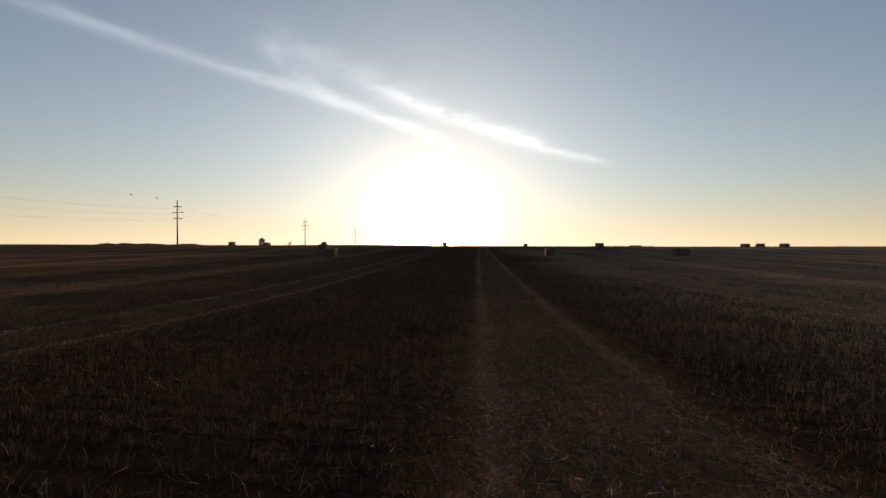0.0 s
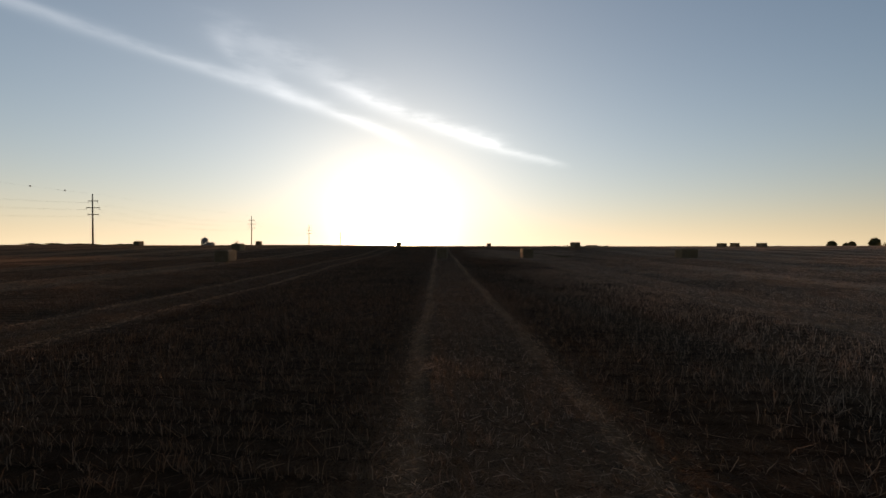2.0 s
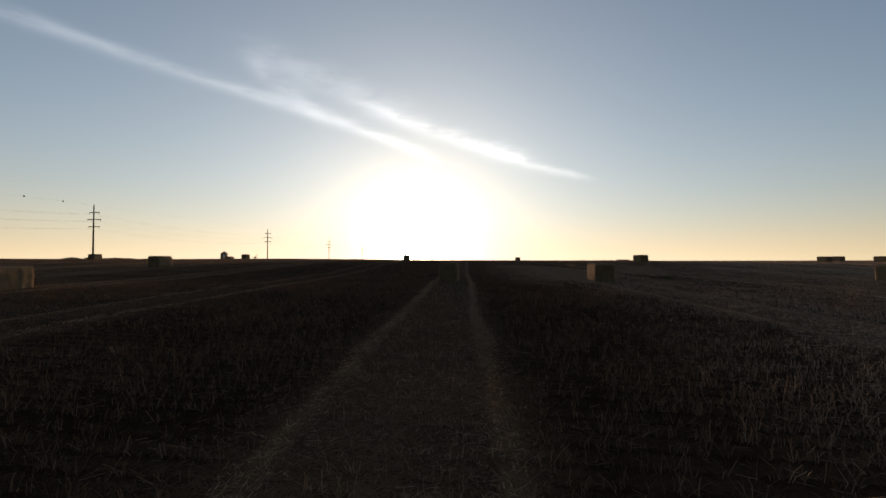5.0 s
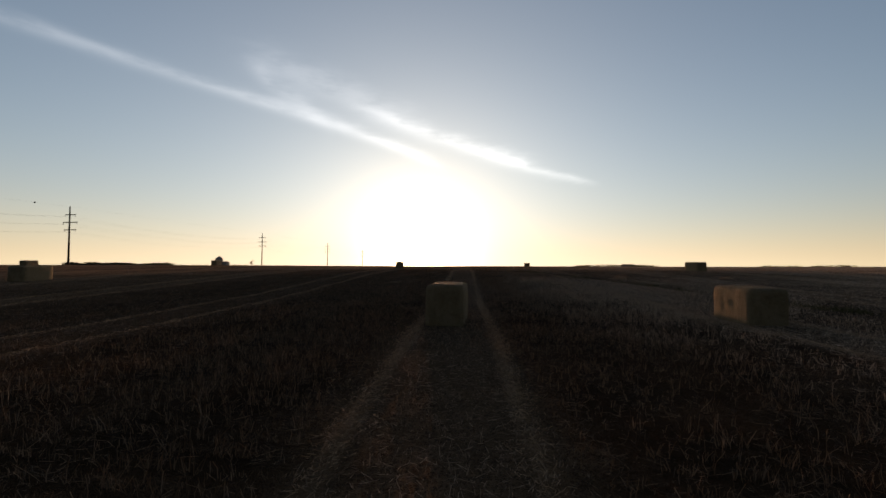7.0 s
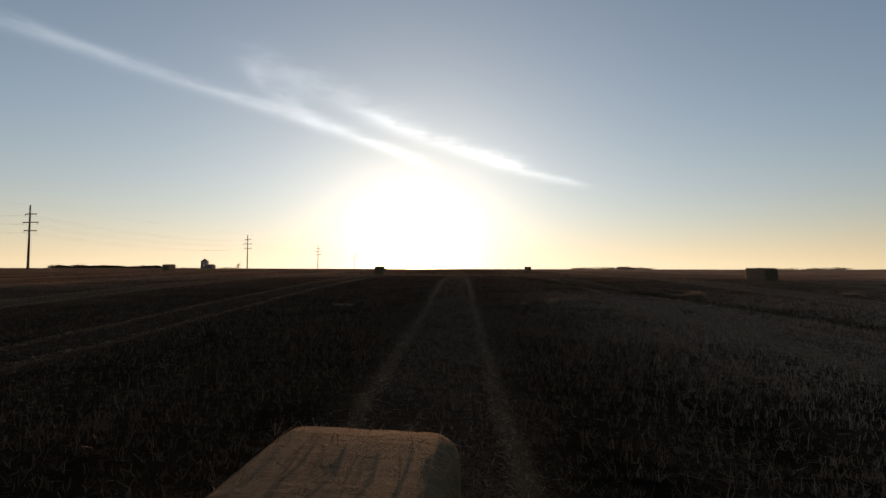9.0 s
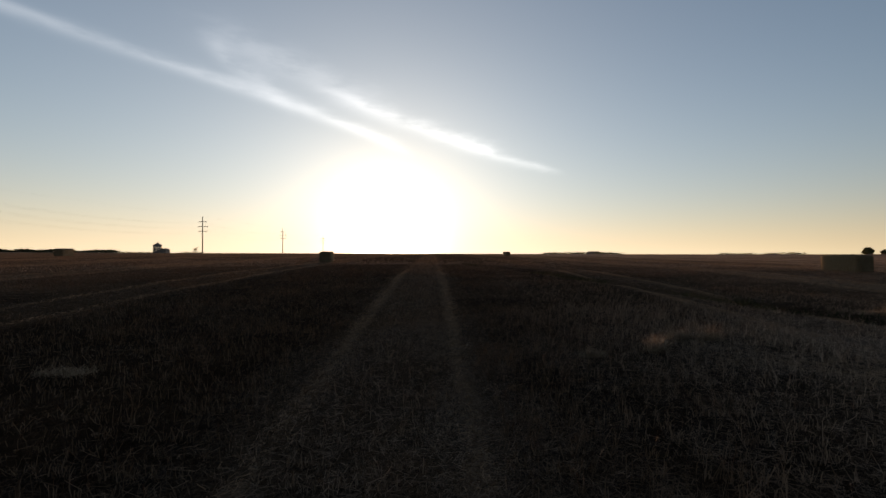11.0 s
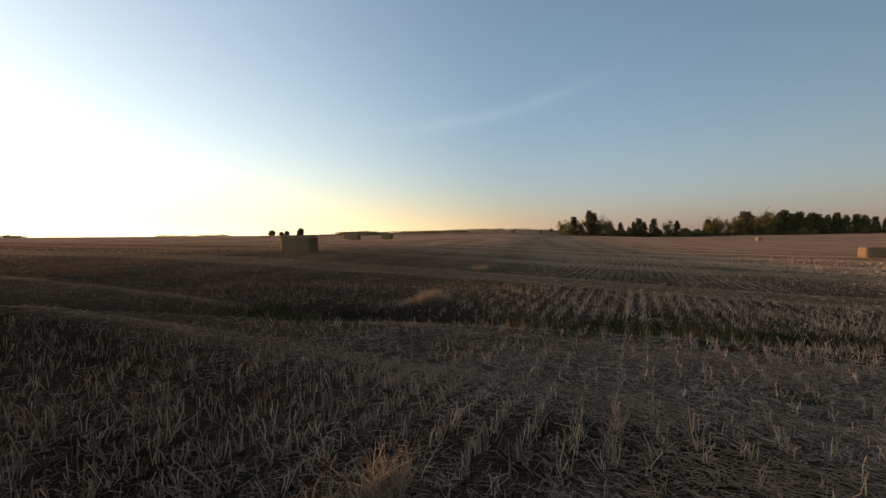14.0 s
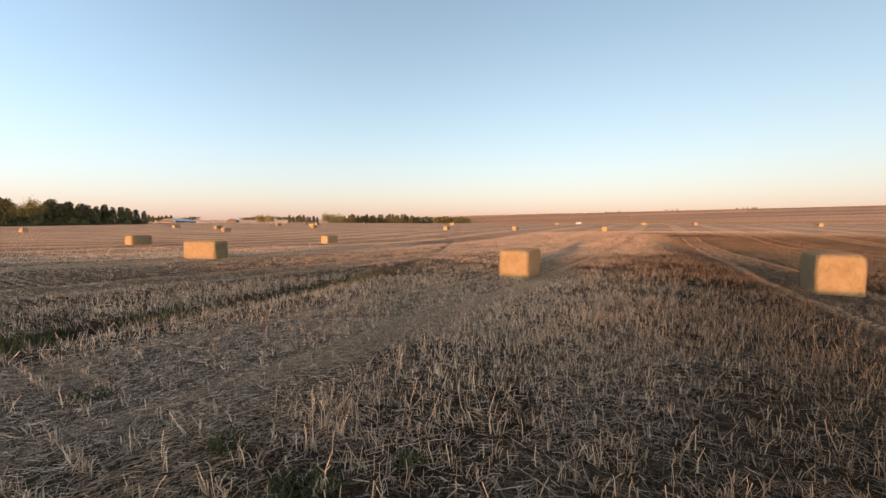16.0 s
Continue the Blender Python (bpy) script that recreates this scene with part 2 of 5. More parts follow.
def ground_material():
    n = Nodes("stubble_ground", 0.95, 0.05)
    pos = n.t.nodes.new("ShaderNodeSeparateXYZ")
    n.link(n.geo.outputs["Position"], pos.inputs[0])
    x, y, z = pos.outputs
    u = n.math("SUBTRACT", x, n.math("MULTIPLY", y, LEAN))
    wob = n.math("MULTIPLY", n.math("SUBTRACT", n.noise(0.12, 2), 0.5), 0.6)
    du = n.math("SUBTRACT", n.math("PINGPONG", n.math("ADD", n.math("ADD", n.math("SUBTRACT", u, ROW0), wob), 99000.0), ROWSTEP / 2), 0.0)
    swath = n.step(du, 1.9, 1.2)
    wheel = n.math("MULTIPLY", n.math("MULTIPLY", n.step(du, 0.84, 1.0), n.step(du, 1.28, 1.10)), n.step(n.noise(0.9, 4), 0.36, 0.62, 0.35, 1.0))
    coarse, mid, fine = n.noise(0.06, 3), n.noise(1.3, 5), n.noise(26.0, 6, rough=0.7)
    straw = n.noise(9.0, 6, stretch=(1.0, 4.0, 1.0), rough=0.75)
    fleck = n.noise(48.0, 4, stretch=(1.0, 0.35, 1.0), rough=0.7)
    fleck_b = n.noise(44.0, 4, stretch=(0.3, 1.0, 1.0), rough=0.7)
    patch = n.step(n.noise(0.6, 4, rough=0.6), 0.36, 0.62)
    # a mat of broken straws lying every way
    mat = None
    for k, ang in enumerate((12, 47, 81, 118, 153)):
        mp = n.t.nodes.new("ShaderNodeMapping")
        mp.inputs["Location"].default_value = (3.1 * k, 1.7 * k, 0)
        mp.inputs["Rotation"].default_value = (0, 0, radians(ang))
        n.link(n.geo.outputs["Position"], mp.inputs["Vector"])
        strand = n.step(n.noise(105.0, 2, mp.outputs[0], 0.5, stretch=(0.10, 1.0, 1.0)), 0.56, 0.62)
        mat = strand if mat is None else n.math("MAXIMUM", mat, strand)
    soil = n.mix(n.step(mid, 0.35, 0.7), (0.010, 0.0057, 0.0035), (0.023, 0.0135, 0.0078))
    chaff = n.mix(n.step(coarse, 0.35, 0.65), (0.048, 0.031, 0.018), (0.034, 0.021, 0.0115))
    chaff = n.mix(n.math("MULTIPLY", swath, 0.8), chaff, (0.066, 0.045, 0.027))
    chaff = n.mix(n.math("MULTIPLY", wheel, 0.7), chaff, (0.32, 0.222, 0.138))
    chaff = n.mix(n.step(n.math("MAXIMUM", fleck, fleck_b), 0.58, 0.74), chaff, (0.15, 0.107, 0.068))
    # drill rows run across the swaths
    v = n.math("ADD", y, n.math("MULTIPLY", x, DRILL))
    rows = n.math("ABSOLUTE", n.math("SINE", n.math("MULTIPLY", n.math("ADD", v, n.math("MULTIPLY", wob, 0.12)), math.pi / 0.34)))
    cover = n.math("ADD", n.math("MULTIPLY", n.step(straw, 0.40, 0.66), 0.50), n.math("MULTIPLY", n.step(fine, 0.45, 0.68), 0.34))
    cover = n.math("MULTIPLY", cover, n.math("ADD", n.math("MULTIPLY", patch, 0.80), 0.14))
    furrow = n.step(rows, 0.15, 0.75)
    cover = n.math("MULTIPLY", cover, n.math("ADD", n.math("MULTIPLY", furrow, 0.65), 0.45))
    cover = n.math("ADD", cover, n.math("MULTIPLY", n.math("MULTIPLY", swath, n.step(straw, 0.3, 0.6, 0.4, 1.0)), 0.42))
    cover = n.math("ADD", cover, n.math("MULTIPLY", wheel, 0.6))
    # painted paler away from the camera's last place, as sunlit standing straw hiding the soil
    far = n.math("SQRT", n.math("ADD", n.math("POWER", n.math("SUBTRACT", x, 12.0), 2.0), n.math("POWER", n.math("SUBTRACT", y, 70.0), 2.0)))
    cover = n.math("ADD", cover, n.math("ADD", n.step(far, 7, 18, 0.0, 0.3), n.step(far, 30, 120, 0.0, 0.25)))
    field = n.mix(n.math("MINIMUM", cover, 1.0), soil, chaff)
    lying = n.math("MULTIPLY", mat, n.math("ADD", n.math("MULTIPLY", patch, 0.20), n.math("ADD", n.math("MULTIPLY", swath, 0.26), 0.07)))
    field = n.mix(lying, field, n.mix(mid, (0.44, 0.325, 0.235), (0.27, 0.195, 0.137)))
    canopy = n.mix(n.step(n.noise(0.35, 5, stretch=(0.07, 1.0, 1.0)), 0.36, 0.64), (0.29, 0.225, 0.17), (0.53, 0.41, 0.312))
    canopy = n.mix(n.step(n.noise(2.2, 5, stretch=(0.5, 1.0, 1.0), rough=0.7), 0.42, 0.66, 0.0, 0.45), canopy, (0.13, 0.098, 0.073))
    canopy = n.mix(n.math("MULTIPLY", n.math("SUBTRACT", 1.0, furrow), n.step(far, 45, 110, 0.9, 0.2)), canopy, soil)
    canopy = n.mix(n.math("MULTIPLY", swath, 0.62), canopy, (0.54, 0.42, 0.31))
    # pale straw and tilted facets held back along the camera's path: painted backlit dark
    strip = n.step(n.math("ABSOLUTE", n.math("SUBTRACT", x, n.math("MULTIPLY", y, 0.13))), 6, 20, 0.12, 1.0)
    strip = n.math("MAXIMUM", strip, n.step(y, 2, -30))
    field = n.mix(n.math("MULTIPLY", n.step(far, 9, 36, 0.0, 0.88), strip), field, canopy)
    green = n.math("MULTIPLY", n.step(n.noise(0.4, 4), 0.60, 0.72), n.step(mid, 0.45, 0.6))
    field = n.mix(n.math("MULTIPLY", green, 0.3), field, (0.045, 0.052, 0.020))
    # backlit shade goes into the ground's colour here, by place
    field = backlit_tone(n, field, 0.41, 0.76)
    # a bare reddish field beyond the southern edge, then pale ones
    edge = n.math("ADD", y, n.math("MULTIPLY", x, 0.20))
    edge = n.math("ADD", edge, n.math("MULTIPLY", n.noise(0.004, 2), 60.0))
    ploughed = n.mix(n.step(n.noise(0.010, 4, stretch=(0.12, 1.0, 1.0)), 0.42, 0.62), (0.21, 0.136, 0.095), (0.33, 0.235, 0.165))
    pale = n.mix(n.noise(0.004, 3, stretch=(1.0, 5.0, 1.0)), (0.52, 0.41, 0.31), (0.34, 0.26, 0.19))
    slope = n.mix(n.step(n.noise(0.012, 4, stretch=(3.0, 0.3, 1.0)), 0.40, 0.62), (0.15, 0.108, 0.08), (0.27, 0.20, 0.15))
    out = n.mix(n.step(edge, -300, -306), field, ploughed)
    out = n.mix(n.step(edge, -1500, -1515), out, pale)
    out = n.mix(n.step(n.math("ADD", x, n.math("MULTIPLY", y, 0.2)), 300, 306), out, pale)
    hill = n.math("MULTIPLY", n.step(n.math("ADD", x, n.math("MULTIPLY", n.noise(0.006, 2), 40.0)), 250, 254), n.step(y, -10, 12))
    out = n.mix(hill, out, slope)
    out = n.mix(n.step(y, 420, 430), out, pale)
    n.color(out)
    n.bump(n.math("ADD", n.math("ADD", n.math("MULTIPLY", mat, 0.35), fine), n.math("MULTIPLY", mid, 1.2)), 0.9, 0.06)
    # the bristling straw far off: facets that stand every way
    bump = n.b.inputs["Normal"].links[0].from_socket
    tilt = n.t.nodes.new("ShaderNodeTexNoise")
    tilt.inputs["Scale"].default_value, tilt.inputs["Detail"].default_value = 9.0, 3.0
    n.link(n.geo.outputs["Position"], tilt.inputs["Vector"])
    chain = tilt.outputs["Color"]
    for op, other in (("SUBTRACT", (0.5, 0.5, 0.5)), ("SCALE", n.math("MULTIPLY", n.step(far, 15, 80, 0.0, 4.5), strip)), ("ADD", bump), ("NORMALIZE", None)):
        vm = n.t.nodes.new("ShaderNodeVectorMath")
        vm.operation = op
        n.link(chain, vm.inputs[0])
        if isinstance(other, tuple):
            vm.inputs[1].default_value = other
        elif other is not None:
            n.link(other, vm.inputs["Scale"] if op == "SCALE" else vm.inputs[1])
        chain = vm.outputs[0]
    n.link(chain, n.b.inputs["Normal"])
    n.m.cycles.use_bump_map_correction = False
    return n.m


def straw_material(name, a, b, c, through_light=0.25, few=1.5, shade=1.0):
    """Dry stalks: tone varies stalk by stalk, light comes a little through."""
    n = Nodes(name, 0.75, 0.2)
    r = n.geo.outputs["Random Per Island"]
    tone = n.mix(n.math("POWER", r, few), a, b)
    tone = n.mix(n.step(n.noise(0.5, 3), 0.5, 0.75), tone, c)
    # backlit shade painted into the tone along and west of the camera's path
    if shade < 1.0:
        tone = backlit_tone(n, tone, shade, 1.0)
    n.color(tone)
    tr = n.t.nodes.new("ShaderNodeBsdfTranslucent")
    n.link(tone, tr.inputs["Color"])
    mx = n.t.nodes.new("ShaderNodeMixShader")
    mx.inputs[0].default_value = through_light
    n.link(n.b.outputs[0], mx.inputs[1])
    n.link(tr.outputs[0], mx.inputs[2])
    n.link(mx.outputs[0], n.t.nodes["Material Output"].inputs["Surface"])
    return n.m


def bale_material():
    n = Nodes("pressed_straw", 0.85, 0.15)
    v = n.tex.outputs["Object"]
    flakes = n.noise(5.0, 4, v, stretch=(0.35, 4.5, 0.35))
    fibre = n.noise(34.0, 6, v, rough=0.75, stretch=(1.0, 2.5, 1.0))
    patch = n.noise(1.6, 3, v)
    tone = n.mix(n.step(flakes, 0.35, 0.65), (0.222, 0.152, 0.079), (0.268, 0.190, 0.106))
    tone = n.mix(n.step(fibre, 0.50, 0.72), tone, (0.307, 0.233, 0.137))
    tone = n.mix(n.step(fibre, 0.46, 0.30, 0.0, 0.75), tone, (0.103, 0.066, 0.031))
    tone = n.mix(n.step(patch, 0.55, 0.8, 0.0, 0.35), tone, (0.204, 0.145, 0.085))
    blot = n.noise(9.0, 5, v, rough=0.7, stretch=(1.0, 1.6, 0.8))
    tone = n.mix(n.step(blot, 0.50, 0.34, 0.0, 0.28), tone, (0.084, 0.055, 0.028))
    tone = n.mix(n.step(blot, 0.58, 0.72, 0.0, 0.3), tone, (0.297, 0.226, 0.133))
    tone = n.mix(n.math("MULTIPLY", n.info.outputs["Random"], 0.25), tone, (0.197, 0.144, 0.083))
    n.color(tone)
    n.bump(n.math("ADD", n.math("ADD", fibre, n.math("MULTIPLY", flakes, 0.8)), n.math("MULTIPLY", blot, 1.5)), 1.0, 0.04)
    return n.m


GROUND = ground_material()
# STRAW, RIDGE, LITTER: the last value sets how dark the painted backlit shade gets
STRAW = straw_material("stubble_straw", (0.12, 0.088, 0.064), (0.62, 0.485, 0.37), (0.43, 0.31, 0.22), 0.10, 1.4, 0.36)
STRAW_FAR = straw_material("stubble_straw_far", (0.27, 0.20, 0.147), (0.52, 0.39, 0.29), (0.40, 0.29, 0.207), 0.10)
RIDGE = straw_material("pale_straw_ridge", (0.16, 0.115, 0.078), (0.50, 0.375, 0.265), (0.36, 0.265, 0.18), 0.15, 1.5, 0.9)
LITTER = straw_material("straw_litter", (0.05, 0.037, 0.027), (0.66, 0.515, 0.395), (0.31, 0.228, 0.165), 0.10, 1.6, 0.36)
WEED = straw_material("ditch_weed", (0.030, 0.032, 0.012), (0.12, 0.105, 0.042), (0.21, 0.145, 0.078), 0.1)
GOLD = straw_material("golden_straw", (0.20, 0.145, 0.095), (0.50, 0.385, 0.275), (0.34, 0.25, 0.165), 0.38)
HEAP = two_tone("matted_straw", (0.13, 0.085, 0.05), (0.18, 0.12, 0.07), (0.08, 0.052, 0.03), 5, 40, bump=0.8, depth=0.03)
BALE = bale_material()
TWINE = two_tone("baling_twine", (0.22, 0.14, 0.07), (0.19, 0.12, 0.058), (0.25, 0.17, 0.095), 8, 60)
POLE_WOOD = two_tone("weathered_pole_wood", (0.10, 0.075, 0.055), (0.14, 0.11, 0.085), (0.06, 0.045, 0.035), 1.2, 7, stretch=(5, 5, 0.4))
CERAMIC = two_tone("glazed_insulator", (0.10, 0.055, 0.04), (0.13, 0.075, 0.05), (0.08, 0.05, 0.04), 5, 30, 0.25, 0.05, 0.002, spec=0.5)
STEEL = two_tone("dull_steel", (0.16, 0.16, 0.16), (0.20, 0.195, 0.19), (0.13, 0.12, 0.11), 0.6, 5, 0.5, 0.1, 0.004, spec=0.4)
RUST = two_tone("rusty_sheet_roof", (0.24, 0.15, 0.10), (0.30, 0.20, 0.14), (0.16, 0.10, 0.07), 0.5, 4, 0.7)
BOARD = two_tone("grey_weathered_boards", (0.26, 0.23, 0.20), (0.32, 0.29, 0.25), (0.18, 0.16, 0.14), 0.8, 6, stretch=(4, 4, 0.3))
CREAM = two_tone("cream_painted_sheet", (0.42, 0.38, 0.32), (0.46, 0.42, 0.36), (0.34, 0.30, 0.25), 0.4, 4, 0.6)
BLUE_ROOF = two_tone("pale_blue_sheet_roof", (0.40, 0.45, 0.52), (0.44, 0.49, 0.56), (0.34, 0.385, 0.45), 0.3, 3, 0.5)
BARK = two_tone("grey_brown_bark", (0.12, 0.09, 0.065), (0.16, 0.125, 0.095), (0.07, 0.05, 0.04), 2, 14, stretch=(3, 3, 0.5))
WIRE = two_tone("aluminium_cable", (0.20, 0.20, 0.20), (0.24, 0.24, 0.24), (0.16, 0.16, 0.16), 1, 9, 0.5)
SPRUCE = straw_material("spruce_needles", (0.056, 0.056, 0.029), (0.115, 0.108, 0.050), (0.062, 0.060, 0.032), 0.15)
LEAF = straw_material("poplar_leaves", (0.110, 0.110, 0.046), (0.225, 0.205, 0.088), (0.20, 0.170, 0.076), 0.3)
AUTUMN = straw_material("yellowing_leaves", (0.20, 0.17, 0.06), (0.28, 0.22, 0.085), (0.24, 0.15, 0.06), 0.3)

# ---- helpers to build with ------------------------------------------------


def mesh_object(name, verts, faces, material, smooth=False):
    """One mesh from arrays; faces is an (n, 4) or (n, 3) array."""
    me = bpy.data.meshes.new(name)
    verts, faces = np.asarray(verts, np.float32), np.asarray(faces, np.int32)
    k = faces.shape[1]
    me.vertices.add(len(verts))
    me.vertices.foreach_set("co", verts.ravel())
    me.loops.add(faces.size)
    me.loops.foreach_set("vertex_index", faces.ravel())
    me.polygons.add(len(faces))
    me.polygons.foreach_set("loop_start", np.arange(0, faces.size, k, dtype=np.int32))
    if smooth:
        me.polygons.foreach_set("use_smooth", np.ones(len(faces), bool))
    me.materials.append(material)
    me.update(calc_edges=True)
    return new(name, me)


def part(name, bm, material, parent, label="", smooth=False):
    me = bpy.data.meshes.new(name)
    bm.to_mesh(me)
    bm.free()
    if smooth:
        for p in me.polygons:
            p.use_smooth = True
    me.materials.append(material)
    ob = new(name, me)
    ob.parent = parent
    if label:
        tagged(ob, label)
    return ob


def thing(name, label, category, at=None, group=""):
    e = new(name)
    e.matrix_world = at or Matrix()
    return tagged(e, label, category, group)


def box(bm, size, m, bevel=0.0):
    g = bmesh.ops.create_cube(bm, size=1.0, matrix=m @ Matrix.Diagonal((*size, 1)))
    if bevel:
        es = {e for v in g["verts"] for e in v.link_edges}
        bmesh.ops.bevel(bm, geom=list(es), offset=bevel, segments=2, affect="EDGES", profile=0.5)


def rod(bm, a, b, ra, rb, sides=8):
    a, b = Vector(a), Vector(b)
    m = Matrix.Translation((a + b) / 2) @ (b - a).to_track_quat("Z", "Y").to_matrix().to_4x4()
    bmesh.ops.create_cone(bm, cap_ends=True, segments=sides, radius1=ra, radius2=rb, depth=(b - a).length, matrix=m)


def S(t):
    t = np.clip(t, 0, 1)
    return t * t * (3 - 2 * t)


def lattice_noise(x, y, scale, seed):
    """Smooth value noise on the plan, 0 to 1."""
    gx, gy = np.asarray(x, float) * scale, np.asarray(y, float) * scale
    ix, iy = np.floor(gx).astype(np.int64), np.floor(gy).astype(np.int64)
    fx, fy = S(gx - ix), S(gy - iy)

    def h(i, j):
        n = (i * 374761393 + j * 668265263 + seed * 974634777) & 0x7FFFFFFF
        n = ((n ^ (n >> 13)) * 1274126177) & 0x7FFFFFFF
        return ((n ^ (n >> 16)) & 0xFFFF) / 65535.0

    return (h(ix, iy) * (1 - fx) + h(ix + 1, iy) * fx) * (1 - fy) + (h(ix, iy + 1) * (1 - fx) + h(ix + 1, iy + 1) * fx) * fy


# the washed-out channel, as a smooth line on the plan
GULLY = [(17.0, 112.0), (19.2, 95.0), (20.9, 86.7), (21.9, 82.5), (22.3, 78.0), (22.5, 73.0), (23.3, 64.0), (28.0, 46.5), (37.5, 17.0), (48.0, -4.0)]


def gully_distance(x, y):
    best = np.full(np.shape(x), 1e9)
    for (ax, ay), (bx, by) in zip(GULLY[:-1], GULLY[1:]):
        lx, ly = bx - ax, by - ay
        t = np.clip(((x - ax) * lx + (y - ay) * ly) / (lx * lx + ly * ly), 0, 1)
        best = np.minimum(best, np.hypot(x - ax - t * lx, y - ay - t * ly))
    return best


def terrain(x, y):
    """The height of the ground: the field lifts to a crest in the north, the land climbs to the south."""
    x, y = np.asarray(x, float), np.asarray(y, float)
    z = -0.33 + 0.33 * S((y - 31) / 31) + 0.85 * S((y - 60) / 42)
    z = z + 0.12 * np.exp(-((x - 39) / 14) ** 2 - ((y - 97) / 12) ** 2)
    z = z + 0.30 * np.exp(-((x + 24) / 24) ** 2 - ((y - 132) / 20) ** 2)
    z = z - 0.0085 * (np.clip(y, 140, 505) - 140) * S((y - 120) / 80) - 0.016 * np.maximum(y - 505, 0)
    z = z + (0.024 * np.clip(25 - y, 0, 120) + 0.009 * np.clip(-95 - y, 0, 240)) * S((28 - y) / 40)
    z = z + 0.007 * np.clip(x - 75, 0, 250) * S((250 - y) / 160)
    z = z + 58 * S((-0.95 * y - 0.45 * x - 320) / 1500)
    z = z + 7 * np.exp(-((x - 680) / 220) ** 2 - ((y - 165) / 220) ** 2)
    z = z + 14 * np.exp(-((x - 1054) / 420) ** 2 - ((y + 857) / 420) ** 2)
    near = np.exp(-((x - 10) ** 2 + (y - 50) ** 2) / 200.0 ** 2)
    z = z + near * (0.10 * (lattice_noise(x, y, 0.11, 3) - 0.5) + 0.05 * (lattice_noise(x, y, 0.7, 5) - 0.5))
    wander = 1.1 * (lattice_noise(x, y, 0.25, 8) - 0.5)
    z = z - 0.36 * np.exp(-((gully_distance(x, y) + wander * 0.5) / (0.42 - 0.27 * S((52 - y) / 16))) ** 2) * S((130 - y) / 30) * S((y - 2) / 14) * (S((y - 64) / 7) + 0.75 * S((48 - y) / 4))
    return z


def on_ground(x, y):
    return float(terrain(np.array([x]), np.array([y]))[0])


# ---- the ground -------------------------------------------------------------


def graded(lo, hi, near_lo, near_hi, step, grow):
    a = list(np.arange(near_lo, near_hi + 1e-6, step))
    s, p = step, near_hi
    while p < hi:
        s *= grow
        p = min(p + s, hi)
        a.append(p)
    s, p, b = step, near_lo, []
    while p > lo:
        s *= grow
        p = max(p - s, lo)
        b.append(p)
    return np.array(b[::-1] + a)


gx = graded(-4400, 4400, -6, 34, 0.27, 1.06)
gy = graded(-4400, 4400, -2, 110, 0.36, 1.06)
XX, YY = np.meshgrid(gx, gy)
ZZ = terrain(XX, YY)
nx, ny = len(gx), len(gy)
idx = np.arange(nx * ny).reshape(ny, nx)
quads = np.stack([idx[:-1, :-1], idx[:-1, 1:], idx[1:, 1:], idx[1:, :-1]], -1).reshape(-1, 4)
ground = mesh_object("ground", np.stack([XX, YY, ZZ], -1).reshape(-1, 3), quads, GROUND, smooth=True)
tagged(ground, "harvested grain field of dry stubble with baled swaths", "ground", kind="structure")

# ---- stubble and loose straw --------------------------------------------------
rng = np.random.default_rng(7)
LINE = [(-0.5, -4.0), (4.2, 25.7), (7.3, 55.0), (9.7, 73.6), (12.3, 79.6), (14.5, 80.0)]


def line_distance(x, y):
    best = np.full(np.shape(x), 1e9)
    for (ax, ay), (bx, by) in zip(LINE[:-1], LINE[1:]):
        lx, ly = bx - ax, by - ay
        t = np.clip(((x - ax) * lx + (y - ay) * ly) / (lx * lx + ly * ly), 0, 1)
        best = np.minimum(best, np.hypot(x - ax - t * lx, y - ay - t * ly))
    return best


def swath_offset(x, y):
    u = x - LEAN * y - ROW0
    return np.abs((u + ROWSTEP / 2) % ROWSTEP - ROWSTEP / 2)


# a lane of flattened straw that bends away from its swath towards the turn
LANE = [(16.3, 60.0), (16.9, 66.0), (17.5, 72.0), (17.62, 75.0), (17.4, 77.3), (16.8, 79.3), (15.6, 81.5)]


def lane_offset(x, y):
    lx, ly = np.array(LANE).T
    return np.where((y > 60) & (y < 81.5), x - np.interp(y, ly, lx), 9.0)


def scatter(lo, hi, per_m2):
    """Places on the field whose distance from the camera's path (LINE) lies between lo and hi."""
    x0, x1, y0, y1 = -1 - hi, 16 + hi, -4 - max(hi - 6, 0), 86 + hi
    n = int((x1 - x0) * (y1 - y0) * per_m2)
    x, y = rng.uniform(x0, x1, n), rng.uniform(y0, y1, n)
    d = line_distance(x, y)
    k = (d >= lo) & (d < hi)
    return x[k], y[k]


def in_bale(x, y, grow=0.0):
    bad = np.zeros(len(x), bool)
    for bx, by, turn, w, l, h in BALES:
        a = radians(turn)
        rx, ry = (x - bx) * math.cos(a) + (y - by) * math.sin(a), -(x - bx) * math.sin(a) + (y - by) * math.cos(a)
        bad |= (np.abs(rx) < w / 2 + grow) & (np.abs(ry) < l / 2 + grow)
    return bad


